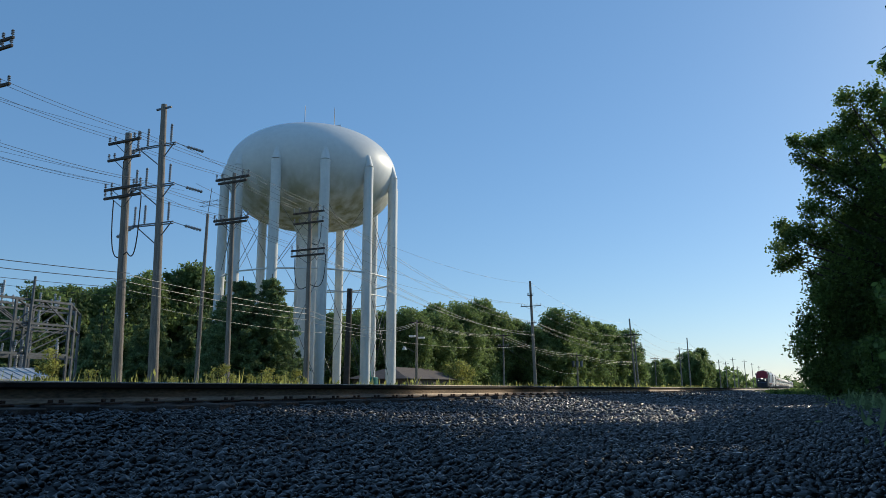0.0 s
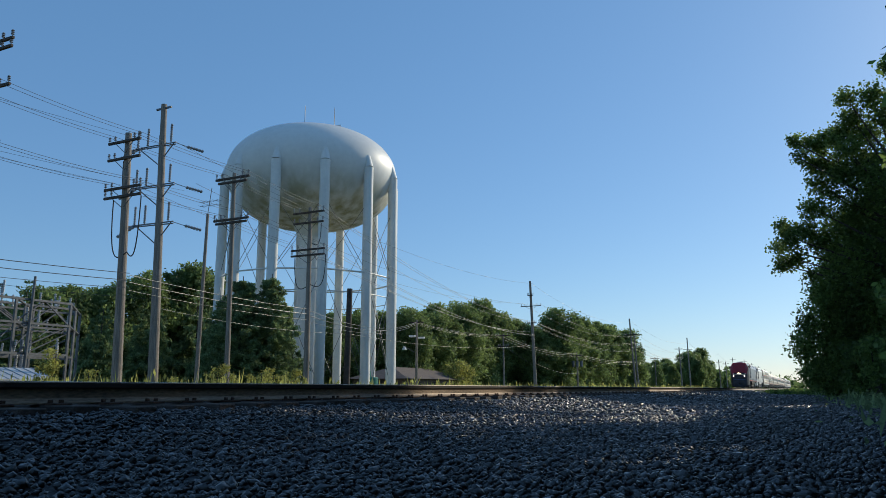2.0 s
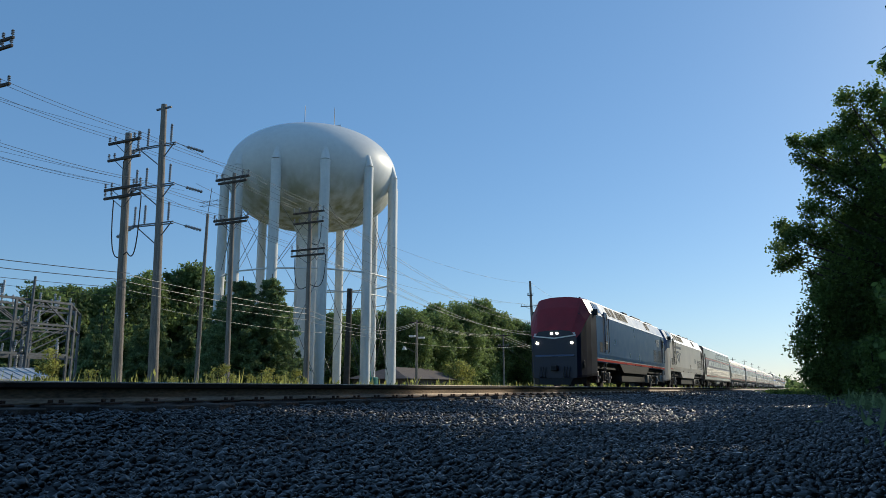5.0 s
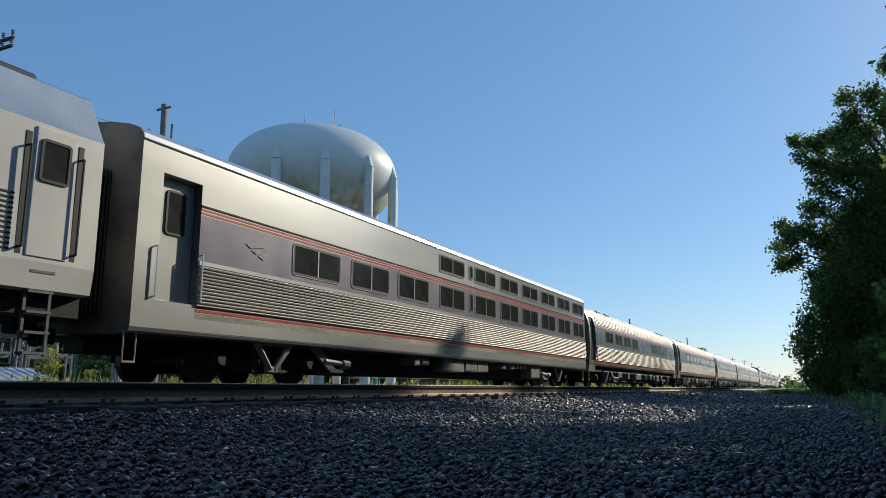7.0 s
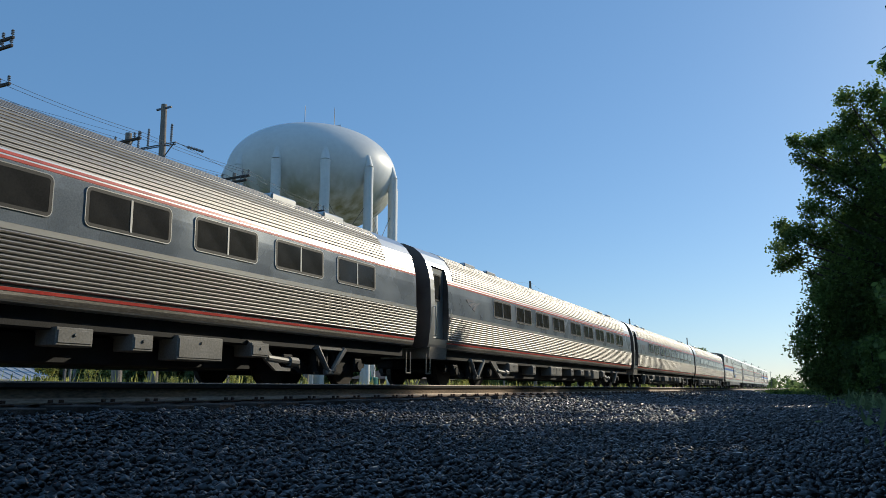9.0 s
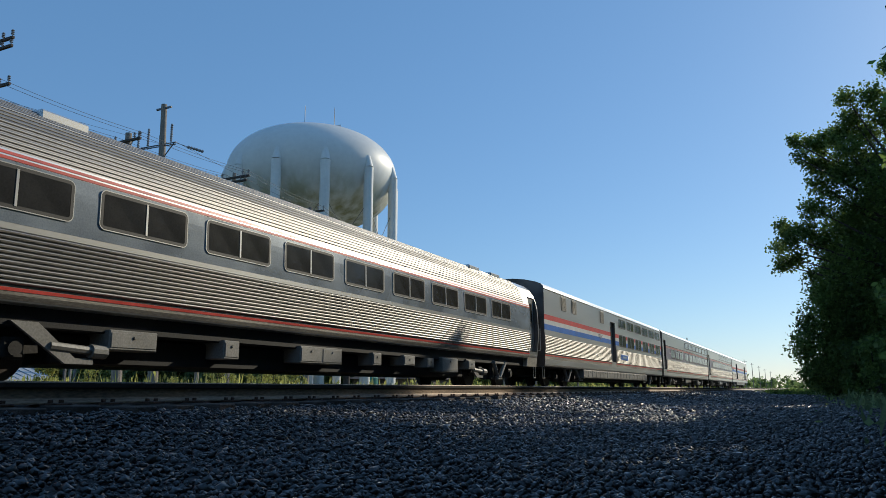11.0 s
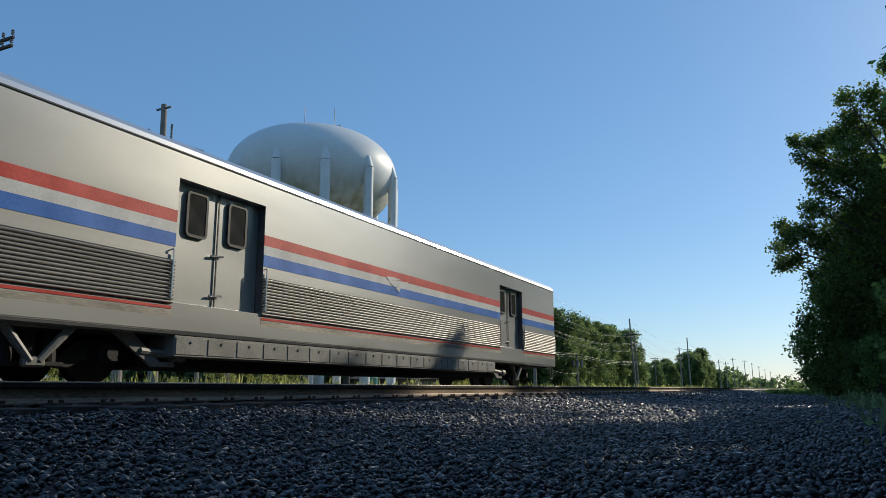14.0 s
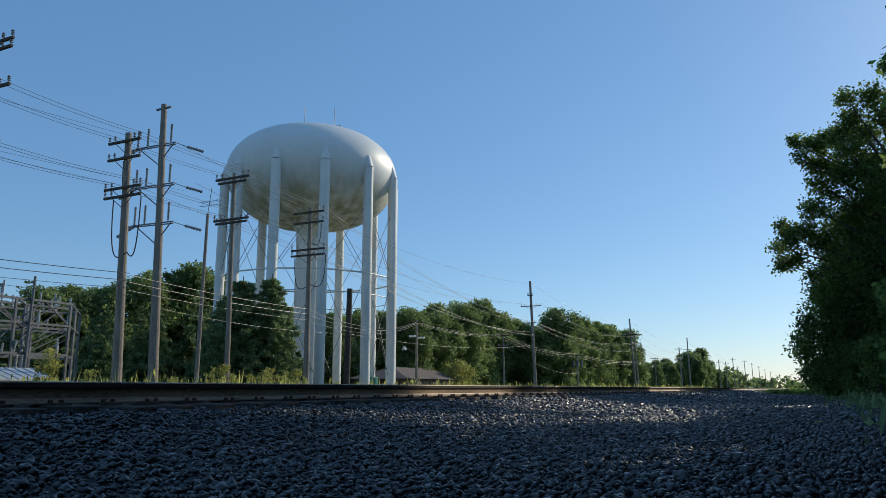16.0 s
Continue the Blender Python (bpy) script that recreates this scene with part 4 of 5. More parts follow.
# liveries
def side_panel(parent, name, half, corners, m):
    """A thin painted panel with corners (distance along, height) on one plane of the side."""
    bm = bmesh.new()
    f = bm.faces.new([bm.verts.new((side_x(half, z) + 0.002, -c, z)) for c, z in corners])
    r = bmesh.ops.extrude_face_region(bm, geom=[f])
    bmesh.ops.translate(bm, vec=(0.005, 0, 0.002), verts=[e for e in r["geom"] if isinstance(e, bmesh.types.BMVert)])
    return mirrored(part(name, bm, M[m], parent))


side_panel(l2, "cab_panel", LOCO, [(19.05, 3.17), (18.05, 3.50), (19.05, 3.50)], "navy")
side_panel(l2, "cab_panel", LOCO, [(19.05, 3.585), (17.80, 3.585), (16.40, 4.08), (16.20, 4.23), (19.05, 4.23)], "navy")
side_panel(l2, "cab_panel", LOCO, [(19.05, 3.505), (18.05, 3.505), (17.81, 3.578), (19.05, 3.578)], "navy")
strips(l2, "red_line", LOCO, [(17.8, 19.05)], 1.36, 1.42, 0.004, "red")
logo(l2, LOCO, 15.65, 2.45, 2.1, "letters")
bars(l2, LOCO, 14.86, 3.1, 6, 0.22, 0.19, 0.17, "letters", "wordmark_bar")
lettering(l2, LOCO, 5.75, 2.10, "101", 0.62, "letters", "fleet_number")
bm = bmesh.new()
box(bm, 1.50, 1.53, -8.85, -8.45, 1.62, 1.95, 0.02)
part("fuel_gauge", bm, M["rubber"], l2)
strips(l1, "white_line", LOCO, [(0.3, 19.0)], 4.17, 4.235, 0.01, "white")
strips(l1, "red_stripe", LOCO, [(0.3, 19.0)], 1.27, 1.37, 0.006, "red")
strips(l1, "white_stripe", LOCO, [(0.3, 19.0)], 1.38, 1.42, 0.006, "white")
lettering(l1, LOCO, 2.8, 2.72, "108", 0.72, "white", "fleet_number")
lettering(baggage, VIEW, 23.9, 2.46, "Baggage", 0.24, "letters")
bars(baggage, VIEW, 25.1, 2.52, 5, 0.09, 0.14, 0.05, "letters")
logo(baggage, VIEW, 13.0, 2.5, 0.8, "white")

for a in (4.35, 5.4, 18.5, 19.5):
    fr = part("door_window", frame_mesh("door_window", 0.5, 0.8, 0.05, 0.1, 0.02, M["rubber"]), None, baggage)
    fr.location = (1.455, -a, 2.85)
    gl = part("pane", pane_mesh("pane", 0.42, 0.72, 0.08, 0.012, M["glass"]), None, fr)
for a in (4.85, 18.98):
    bm = bmesh.new()
    box(bm, 1.445, 1.462, -a - 0.012, -a + 0.012, 1.33, 3.33)
    part("door_seam", bm, M["rubber"], baggage)
    for z in (1.5, 2.2):
        bm = bmesh.new()
        rod(bm, (1.47, -a - 0.15, z), (1.47, -a + 0.15, z + 0.03), 0.02, None, 6)
        part("door_handle", bm, M["galv"], baggage)


# ---------------------------------------------------------------- trees
def leaf_cloud(name, blobs, n, size, material, seed, shell=0.5, flat=0.0, aspect=0.55, knot=1.0):
    """Many small diamond leaves gathered in clumps: blobs are (x, y, z, rx, ry, rz, weight)."""
    rng = np.random.default_rng(seed)
    b = np.array(blobs, float)
    w = b[:, 6] / b[:, 6].sum()
    k = rng.choice(len(b), n, p=w)
    # clumps inside every blob
    nc = max(8, n // 14)
    kc = rng.choice(len(b), nc, p=w)
    d = rng.normal(size=(nc, 3))
    d /= np.linalg.norm(d, axis=1)[:, None]
    rad = (shell + (1 - shell) * rng.random(nc)) * (0.82 + 0.3 * rng.random(nc))
    cc = b[kc, :3] + d * b[kc, 3:6] * rad[:, None]
    own = rng.integers(0, nc, n)
    spread_r = 0.3 * b[kc[own], 3:6].mean(axis=1)
    c = cc[own] + np.clip(rng.normal(size=(n, 3)), -1.7, 1.7) * (spread_r * 0.55 * knot)[:, None]
    u = rng.normal(size=(n, 3))
    u[:, 2] *= 1 - flat
    u /= np.linalg.norm(u, axis=1)[:, None]
    t = rng.normal(size=(n, 3))
    t[:, 2] -= 0.5
    v = np.cross(u, t)
    v /= np.linalg.norm(v, axis=1)[:, None] + 1e-9
    s = size * (0.6 + 0.8 * rng.random(n))
    u, v = u * s[:, None] * 0.5, v * (s * aspect)[:, None] * 0.5
    vs = np.stack([c - u, c + v + u * 0.1, c + u, c - v + u * 0.1], 1).reshape(-1, 3)
    f = np.arange(4 * n).reshape(n, 4)
    return raw_mesh(name, vs, f, material)


def limbs(h, blobs, r, rng, lean=(0, 0)):
    """A tapered trunk with limbs that reach into the crown."""
    bm = bmesh.new()
    pts = [(lean[0] * z / h + 0.12 * math.sin(z), lean[1] * z / h + 0.12 * math.cos(1.3 * z), z) for z in np.linspace(-0.3, h * 0.86, 7)]
    for i in range(6):
        rod(bm, pts[i], pts[i + 1], r * (1 - i / 7), r * (1 - (i + 1) / 7), 9)
    for bl in blobs[:42]:
        z = max(0.15 * h, min(bl[2] * 0.75, h * 0.8))
        p0 = (lean[0] * z / h, lean[1] * z / h, z)
        mid = ((p0[0] + bl[0]) / 2, (p0[1] + bl[1]) / 2, (p0[2] + bl[2]) / 2 - 0.2)
        rod(bm, p0, mid, r * 0.35, r * 0.2, 6)
        rod(bm, mid, bl[:3], r * 0.2, r * 0.06, 6)
    return bm


def broadleaf(seed, h, rad, n, size, low=0.12, extra=(), m="leaf", count=16):
    rng = random.Random(seed)
    blobs = []
    for i in range(count):
        z = h * (low + (0.92 - low) * (i + 0.5) / count)
        f = math.sin(math.pi * min(1, max(0.12, (z / h - low * 0.5) / (1.02 - low * 0.5))) ** 0.8) ** 0.6
        a = i * 2.4 + rng.uniform(-0.5, 0.5)
        rr = rad * f * rng.uniform(0.35, 0.72)
        s = rad * rng.uniform(0.32, 0.5)
        blobs.append((rr * math.cos(a), rr * math.sin(a), z, s, s, s * 0.8, s * s))
    blobs += list(extra)
    me = leaf_cloud("crown", blobs, n, size, M[m], seed)
    return me, mesh_of("trunk", limbs(h, blobs, 0.02 * h + 0.05, rng), M["bark"])


def conifer(seed, h, rad, n, size, gap=0.0):
    rng = random.Random(seed)
    blobs = []
    tiers = int(h * 1.1) + 3
    for i in range(tiers):
        u = (i + 0.3) / tiers
        z = h * (0.06 + 0.92 * u)
        reach = rad * (1 - u) ** 0.72
        k = max(2, int(6 * (1 - u)) + 2)
        for j in range(k):
            a = 6.283 * j / k + i * 1.1 + rng.uniform(-0.3, 0.3)
            rr = reach * rng.uniform(0.45, 0.8)
            s = max(0.25, reach * 0.36)
            blobs.append((rr * math.cos(a), rr * math.sin(a), z - 0.08 * reach, s, s, 0.35 * s + 0.15, s * s))
    me = leaf_cloud("crown", blobs, n, size, M["needle"], seed, shell=0.15, aspect=0.3)
    return me, mesh_of("trunk", limbs(h, blobs[:10], 0.016 * h + 0.05, rng), M["bark"])


def broad_pine(seed, h, rad, n, size):
    """A full pine: whorls of upswept boughs that keep their width almost to the top."""
    rng = random.Random(seed)
    blobs, boughs = [], []
    tiers = int(h * 1.5)
    for i in range(tiers):
        u = i / tiers
        reach = rad * min(1.0, 1.15 * (1 - u) ** 0.5) * rng.uniform(0.85, 1.12)
        z = h * (0.04 + 0.90 * u)
        for j in range(max(3, int(8 * (1 - u)) + 2)):
            a = 6.283 * j / max(3, int(8 * (1 - u)) + 2) + i * 1.3 + rng.uniform(-0.3, 0.3)
            out = reach * rng.uniform(0.78, 1.1)
            boughs.append((z, a, out))
            for f in (0.35, 0.65, 0.92):
                q = 0.26 + 0.30 * (1 - f) + 0.12 * reach / rad
                blobs.append((out * f * math.cos(a), out * f * math.sin(a), z + 0.30 * out * f, q * 1.25, q * 1.25, q * 0.62, q))
    me = leaf_cloud("crown", blobs, n, size, M["needle"], seed, shell=0.1, aspect=0.24, knot=1.7)
    bm = bmesh.new()
    rod(bm, (0, 0, -0.3), (0, 0, h * 0.97), 0.24, 0.03, 9)
    for z, a, out in boughs:
        rod(bm, (0, 0, z), (0.9 * out * math.cos(a), 0.9 * out * math.sin(a), z + 0.27 * out), 0.045, 0.012, 5)
    return me, mesh_of("trunk", bm, M["bark"])


def plant(name, meshes, x, y, label, s=1.0, turn=0.0, category="tree", group="", z=None, sz=None):
    ob = thing(name, label, category, (x, y, float(ground_z(x, y)) if z is None else z), group)
    ob.rotation_euler.z = turn
    ob.scale = (s, s, sz or s)
    part("crown", meshes[0], None, ob)
    part("trunk", meshes[1], None, ob)
    return ob


rt = random.Random(11)
# the tall tree at the edge of the right-hand row, with limbs that hang out over the strip
# (x, z, radius) of its clumps, from the loose outer sprays to the dense inside
SPRAYS = [(-4.3, 12.7, 0.35), (-3.8, 12.8, 0.45), (-3.3, 12.6, 0.55), (-2.7, 12.7, 0.6), (-4.1, 11.8, 0.45), (-3.5, 11.6, 0.5), (-2.9, 11.4, 0.65), (-3.5, 10.6, 0.5), (-3.0, 10.1, 0.6), (-2.3, 10.7, 0.7),
          (-1.8, 14.5, 0.5), (-1.6, 13.6, 0.65), (-2.1, 13.1, 0.5), (-0.7, 14.4, 0.65), (-1.0, 12.9, 0.8), (0.0, 13.5, 0.9), (0.2, 15.9, 0.5), (-2.0, 11.9, 0.7), (-1.1, 11.4, 0.9),
          (-5.2, 8.5, 0.45), (-5.5, 7.5, 0.45), (-5.3, 6.5, 0.5), (-4.8, 7.7, 0.6), (-4.7, 6.7, 0.5), (-4.1, 8.1, 0.6), (-3.7, 9.1, 0.6), (-3.9, 5.9, 0.5)]
INSIDE = [(-3.4, 7.5, 0.8), (-3.6, 4.7, 0.9), (-4.3, 3.5, 0.8), (-4.6, 2.3, 0.85), (-4.4, 1.1, 0.7), (-3.4, 2.9, 1.1), (-2.2, 8.6, 1.3), (-2.2, 6.2, 1.6), (-2.4, 3.8, 1.6), (-3.0, 1.6, 1.3), (-0.8, 9.8, 1.5), (-0.4, 7.2, 1.8), (-0.6, 4.2, 2.0), (1.2, 11.2, 1.6)]


def cottonwood():
    rng = random.Random(21)
    loose = [(x, rng.uniform(-0.8, 0.8), z, r, r * 1.2, r * 0.85, r * r) for x, z, r in SPRAYS]
    dense = [(x, rng.uniform(-0.5, 1.2), z, r, r, r, r * r) for x, z, r in INSIDE]
    ob = thing("tree", "tall cottonwood with loose green foliage in backlight", "tree", (4.6, 40.5, float(ground_z(4.6, 40.5))))
    part("outer_crown", leaf_cloud("outer_crown", loose, 21000, 0.135, M["leaf"], 21, shell=0.1, aspect=0.8, knot=2.3), None, ob)
    part("crown", leaf_cloud("crown", dense, 46000, 0.17, M["leaf"], 22, shell=0.3, knot=1.5), None, ob)
    part("trunk", limbs(15.8, loose + dense, 0.30, rng, (0.3, 0)), M["bark"], ob)


cottonwood()
tall_a = broadleaf(22, 15.0, 4.6, 16000, 0.31, 0.02, count=20)
tall_b = broadleaf(23, 13.5, 4.4, 15000, 0.31, 0.02, count=20)
low_a = broadleaf(24, 9.6, 3.6, 10000, 0.27, 0.02, count=16)
# Those far right or beyond y = 100 are added to shade the ground.
for x, y, mm, s in ((9.8, 53.0, tall_a, 1.0), (6.6, 47.5, tall_a, 1.0), (8.5, 48.5, tall_b, 1.0), (11.2, 34.5, tall_b, 1.0), (10.5, 29.0, tall_b, 0.90), (7.4, 56.0, tall_b, 1.0), (5.2, 63.0, tall_a, 0.9), (6.6, 70.0, tall_b, 1.05), (5.6, 77.0, tall_a, 1.15), (6.2, 85.0, tall_a, 1.12), (16.0, 40.0, tall_a, 1.0), (12.0, 60.0, tall_a, 1.1),
                    (13.0, 75.0, tall_b, 1.2), (14.5, 36.0, tall_b, 1.0), (6.9, 92.0, tall_b, 0.8), (6.0, 103.0, tall_a, 0.8), (7.0, 116.0, tall_b, 0.85), (6.5, 132.0, tall_a, 0.8), (8.0, 150.0, tall_b, 0.95)):
    plant("tree", mm, x, y, "dense broadleaf tree in the shaded row beside the strip", s, rt.uniform(0, 6.28), group="trees beside the strip")
# Out of view: added to shade the gravel and darken the train's reflections.
for x, y, s in ((9.2, 18.6, 1.52), (8.4, 13.6, 1.55), (7.6, 10.0, 1.5), (7.6, 7.5, 1.5), (7.9, 2.0, 1.45), (8.0, -5.5, 1.4), (8.3, -13.0, 1.4), (8.5, -21.0, 1.4), (14.5, 24.5, 1.6), (12.0, 17.0, 1.6)):
    plant("tree", low_a, x, y, "low dense broadleaf tree added out of view to shade the gravel", s, rt.uniform(0, 6.28), group="trees beside the strip")
# Two slim ones, added only for the shade they throw on the gravel.
plant("tree", low_a, 3.9, 20.8, "slender broadleaf tree added at the gravel's edge for its shade", 0.74, 1.3, group="trees beside the strip", sz=0.70)
plant("tree", low_a, 6.0, 14.6, "slender broadleaf tree added at the gravel's edge for its shade", 0.72, 2.6, group="trees beside the strip", sz=1.2)
# More unseen trees, sized to leave one sunlit patch on the gravel.
for x, y, s in ((7.2, 22.0, 1.3), (7.4, 26.3, 1.1), (7.2, 31.0, 0.98), (7.6, 35.5, 1.12)):
    plant("tree", low_a, x, y, "low dense broadleaf tree added out of view to shade the gravel", s, rt.uniform(0, 6.28), group="trees beside the strip")
# Unseen raised crowns: they stop high sun rays and let low ones through.
high = broadleaf(25, 14.5, 2.7, 6000, 0.3, 0.745, count=12)
for x, y, s, sz in ((4.3, 20.4, 0.77, 0.88), (7.4, 27.5, 0.75, 1.17), (7.5, 35.6, 0.92, 1.42), (7.0, 25.8, 0.8, 1.16)):
    plant("tree", high, x, y, "high-crowned broadleaf tree added out of view to shade gravel and rail", s, rt.uniform(0, 6.28), group="trees beside the strip", sz=sz)
# Two more right of the view, added to block skylight on the gravel.
for x, y, s in ((5.2, 6.4, 0.95), (5.0, 0.6, 0.9)):
    plant("tree", low_a, x, y, "low dense broadleaf tree added out of view to shade the gravel", s, rt.uniform(0, 6.28), group="trees beside the strip")
shrub = broadleaf(31, 2.6, 1.7, 5200, 0.16, 0.05, count=10)
for x, y, s in ((2.6, 36.5, 1.0), (3.4, 33.0, 1.0), (4.4, 30.5, 1.0), (2.4, 41.0, 1.1), (1.4, 44.0, 0.8), (1.9, 50.0, 1.0), (1.2, 58.0, 1.0), (1.4, 66.0, 1.1), (1.6, 76.0, 1.1), (2.0, 88.0, 1.2), (3.6, 23.5, 1.0), (3.4, 19.0, 0.9), (0.9, 95.0, 0.6), (0.6, 110.0, 0.5)):
    plant("shrub", shrub, x, y, "dark green shrub at the foot of the trees", s, rt.uniform(0, 6.28), "shrub", "shrubs beside the strip")

# the woods beyond the tracks
far_a = broadleaf(41, 16.0, 5.4, 21000, 0.44, 0.02, m="leaf_far", count=20)
far_b = broadleaf(42, 15.0, 4.8, 20000, 0.44, 0.02, m="leaf_far", count=18)
far_c = broadleaf(43, 17.0, 5.8, 24000, 0.46, 0.02, m="leaf_far", count=22)
pine_a = broad_pine(51, 12.0, 3.1, 46000, 0.34)
pine_b = conifer(52, 15.0, 4.4, 24000, 0.5)
BACK = [(-75, 52.8, 12.4), (-76, 57, 12.6), (-75, 61, 13.2), (-75, 66, 15.6), (-75, 73, 17.4), (-76, 77, 17.8), (-78, 88, 17.4), (-76, 98, 14), (-75, 108, 14.5), (-75, 117, 15.6), (-64, 106, 13.6), (-60, 109, 14.6), (-60, 116, 15), (-60, 122, 16.3), (-60, 130, 17.7),
        (-60, 137, 17.0), (-60, 143, 19.2), (-60, 150, 17.8), (-58, 156, 16.8), (-52, 152, 14), (-50, 160, 19.0), (-50, 168, 16.8), (-50, 175, 17.8), (-50, 184, 17.4), (-50, 196, 19.2), (-49, 208, 18.4), (-48, 222, 18.6),
        (-60, 300, 12.8), (-52, 262, 10), (-50, 280, 9.5), (-55, 290, 11), (-48, 305, 10), (-52, 318, 12), (-50, 334, 12.5), (-44, 340, 14), (-47, 364, 17.5), (-49, 350, 18), (-50, 385, 16), (-52, 395, 15), (-54, 420, 14), (-56, 455, 13), (-58, 500, 13), (-55, 530, 13), (-58, 330, 13), (-60, 361, 15.2), (-46, 345, 17.0), (-45, 357, 19.0), (-46, 372, 18.6), (-47, 405, 16.5), (-60, 440, 14.5), (-58, 480, 13), (-90, 60, 12), (-92, 72, 15), (-90, 86, 16), (-90, 100, 15), (-85, 130, 16), (-80, 145, 17), (-78, 160, 17), (-70, 180, 17), (-66, 200, 18), (-64, 225, 18), (-60, 245, 15)]
for i, (x, y, h) in enumerate(BACK):
    mm, h0 = ((far_a, 16.0), (far_b, 15.0), (far_c, 17.0))[i % 3]
    plant("tree", mm, x, y, "dense green broadleaf tree at the wood's edge", h / h0, rt.uniform(0, 6.28), group="trees of the wood", sz=h / h0)
for x, y, h in ((-72, 49, 12.6), (-73, 55.5, 12.8), (-72, 64, 13.2), (-58, 47, 9.5), (-66, 60, 13.0), (-70, 71, 15.5), (-62, 66, 12.5), (-70, 45, 11.6), (-69, 118, 15.0), (-66, 133, 18.6)):
    plant("pine_tree", pine_b, x, y, "dark green pine tree behind the poles", h / 15.0, rt.uniform(0, 6.28), group="pines")
plant("pine_tree", pine_a, -44.4, 54.2, "broad dark pine tree beside the tower leg", 1.0, 0.4, group="pines")
plant("pine_tree", pine_a, -46.4, 52.5, "dark pine tree behind the poles", 1.1, 2.4, group="pines", sz=0.97)
plant("pine_tree", pine_a, -49.0, 53.6, "dark pine tree close to the tower", 1.0, 4.1, group="pines", sz=0.88)
bright = broadleaf(61, 5.4, 3.4, 7000, 0.3, 0.02, m="weed", count=12)
plant("bush", bright, -52, 111, "bright yellow-green bush beside the house", 1.0, 0, "bush")
goldenrod = broadleaf(71, 2.0, 0.8, 2600, 0.085, 0.05, m="weed", count=10)
for x, y, sc in ((-26.5, 25.4, 0.8), (-27, 29.2, 1.15), (-27, 30.5, 0.85), (-26.6, 31.3, 0.9), (-27, 32.6, 1.1), (-27.2, 33.5, 1.0), (-27, 34.6, 0.9), (-27.3, 35.7, 1.1), (-25, 22.0, 0.6), (-26, 27.3, 0.6)):
    plant("goldenrod_bush", goldenrod, x, y, "yellow-green flowering bush in the trackside weeds", sc, rt.uniform(0, 6.28), "bush", "goldenrod bushes")
M["needle_old"] = M["needle"]
M["needle"] = M["weed"]
small_fir = conifer(62, 2.2, 0.75, 2600, 0.12)
M["needle"] = M["needle_old"]
for x, y, s in ((-26, 18.9, 1.25), (-27, 21.5, 0.9), (-26.5, 23.0, 0.5), (-27, 25.5, 0.5)):
    plant("young_fir", small_fir, x, y, "young yellow-green fir in the weeds", s, rt.uniform(0, 6.28), "young tree", "young firs")


def far_woods():
    rng = np.random.default_rng(8)
    blobs = []
    for i in range(150):
        y = 520 + 1500 * rng.random() ** 1.4
        x = -50 - 130 * rng.random() * (y / 700)
        h = 9 + 6 * rng.random() + y / 260
        blobs.append((x, y, h * 0.45 - 1, h * 0.55, h * 0.6, h * 0.5, h * h))
    for i in range(110):
        y = 900 + 1400 * rng.random()
        x = -45 + 330 * rng.random()
        h = 12 + 8 * rng.random()
        blobs.append((x, y, h * 0.45 - 1, h * 0.6, h * 0.6, h * 0.5, h * h))
    ob = new("far_woods", leaf_cloud("far_woods", blobs, 32000, 4.0, M["leaf_far"], 9))
    tagged(ob, "distant green woods along the railway", "woods", kind="stuff")


def weeds(name, n, xr, yr, hr, seed, m, label, wide=0.05, power=1.6):
    """Upright stalks and blades in clumps."""
    rng = np.random.default_rng(seed)
    nc = n // 60
    cx, cy = xr[0] + (xr[1] - xr[0]) * rng.random(nc), yr[0] + (yr[1] - yr[0]) * rng.random(nc) ** power
    ch = hr[0] + (hr[1] - hr[0]) * rng.random(nc) ** 1.5
    k = rng.integers(0, nc, n)
    x, y = cx[k] + rng.normal(size=n) * 0.5, cy[k] + rng.normal(size=n) * 0.6
    z = ground_z(x, y)
    h = ch[k] * (0.45 + 0.6 * rng.random(n))
    a = rng.random(n) * 6.283
    w = wide * (0.5 + rng.random(n)) * (1 + y / 60)
    t = rng.random(n)
    lo = np.where(rng.random(n) < 0.15, 0.0, 0.8 * t)
    hi = np.where(lo == 0, 1.0, np.minimum(1.0, lo + 0.16))
    lx, ly = 0.3 * h * rng.normal(size=n) * 0.6, 0.3 * h * rng.normal(size=n) * 0.6
    ca, sa = np.cos(a) * w, np.sin(a) * w
    p = lambda f, s: np.stack([x + lx * f + s * ca, y + ly * f + s * sa, z + h * f], 1)
    mid = (lo + hi) / 2
    vs = np.stack([p(lo, 0.0), p(mid, 1.0), p(hi, 0.0), p(mid, -1.0)], 1).reshape(-1, 3)
    ob = new(name, raw_mesh(name, vs, np.arange(4 * n).reshape(n, 4), M[m]))
    tagged(ob, label, "weeds", kind="stuff")


far_woods()
weeds("goldenrod_weeds", 56000, (-27, -16.5), (6, 150), (0.8, 1.75), 5, "weed", "tall yellow-green weeds along the far side of the tracks", 0.03)
weeds("far_grass", 22000, (-40, -15), (60, 420), (0.5, 1.2), 6, "weed", "yellow-green grass along the railway", 0.10, 1.2)
weeds("verge_grass", 12000, (-3.0, 2.0), (62, 300), (0.25, 0.6), 12, "leaf", "dark grass along the end of the gravel strip", 0.06, 1.3)
weeds("shaded_weeds", 16000, (1.5, 4.8), (7, 60), (0.15, 0.55), 7, "needle", "dark weeds at the edge of the gravel", 0.035)


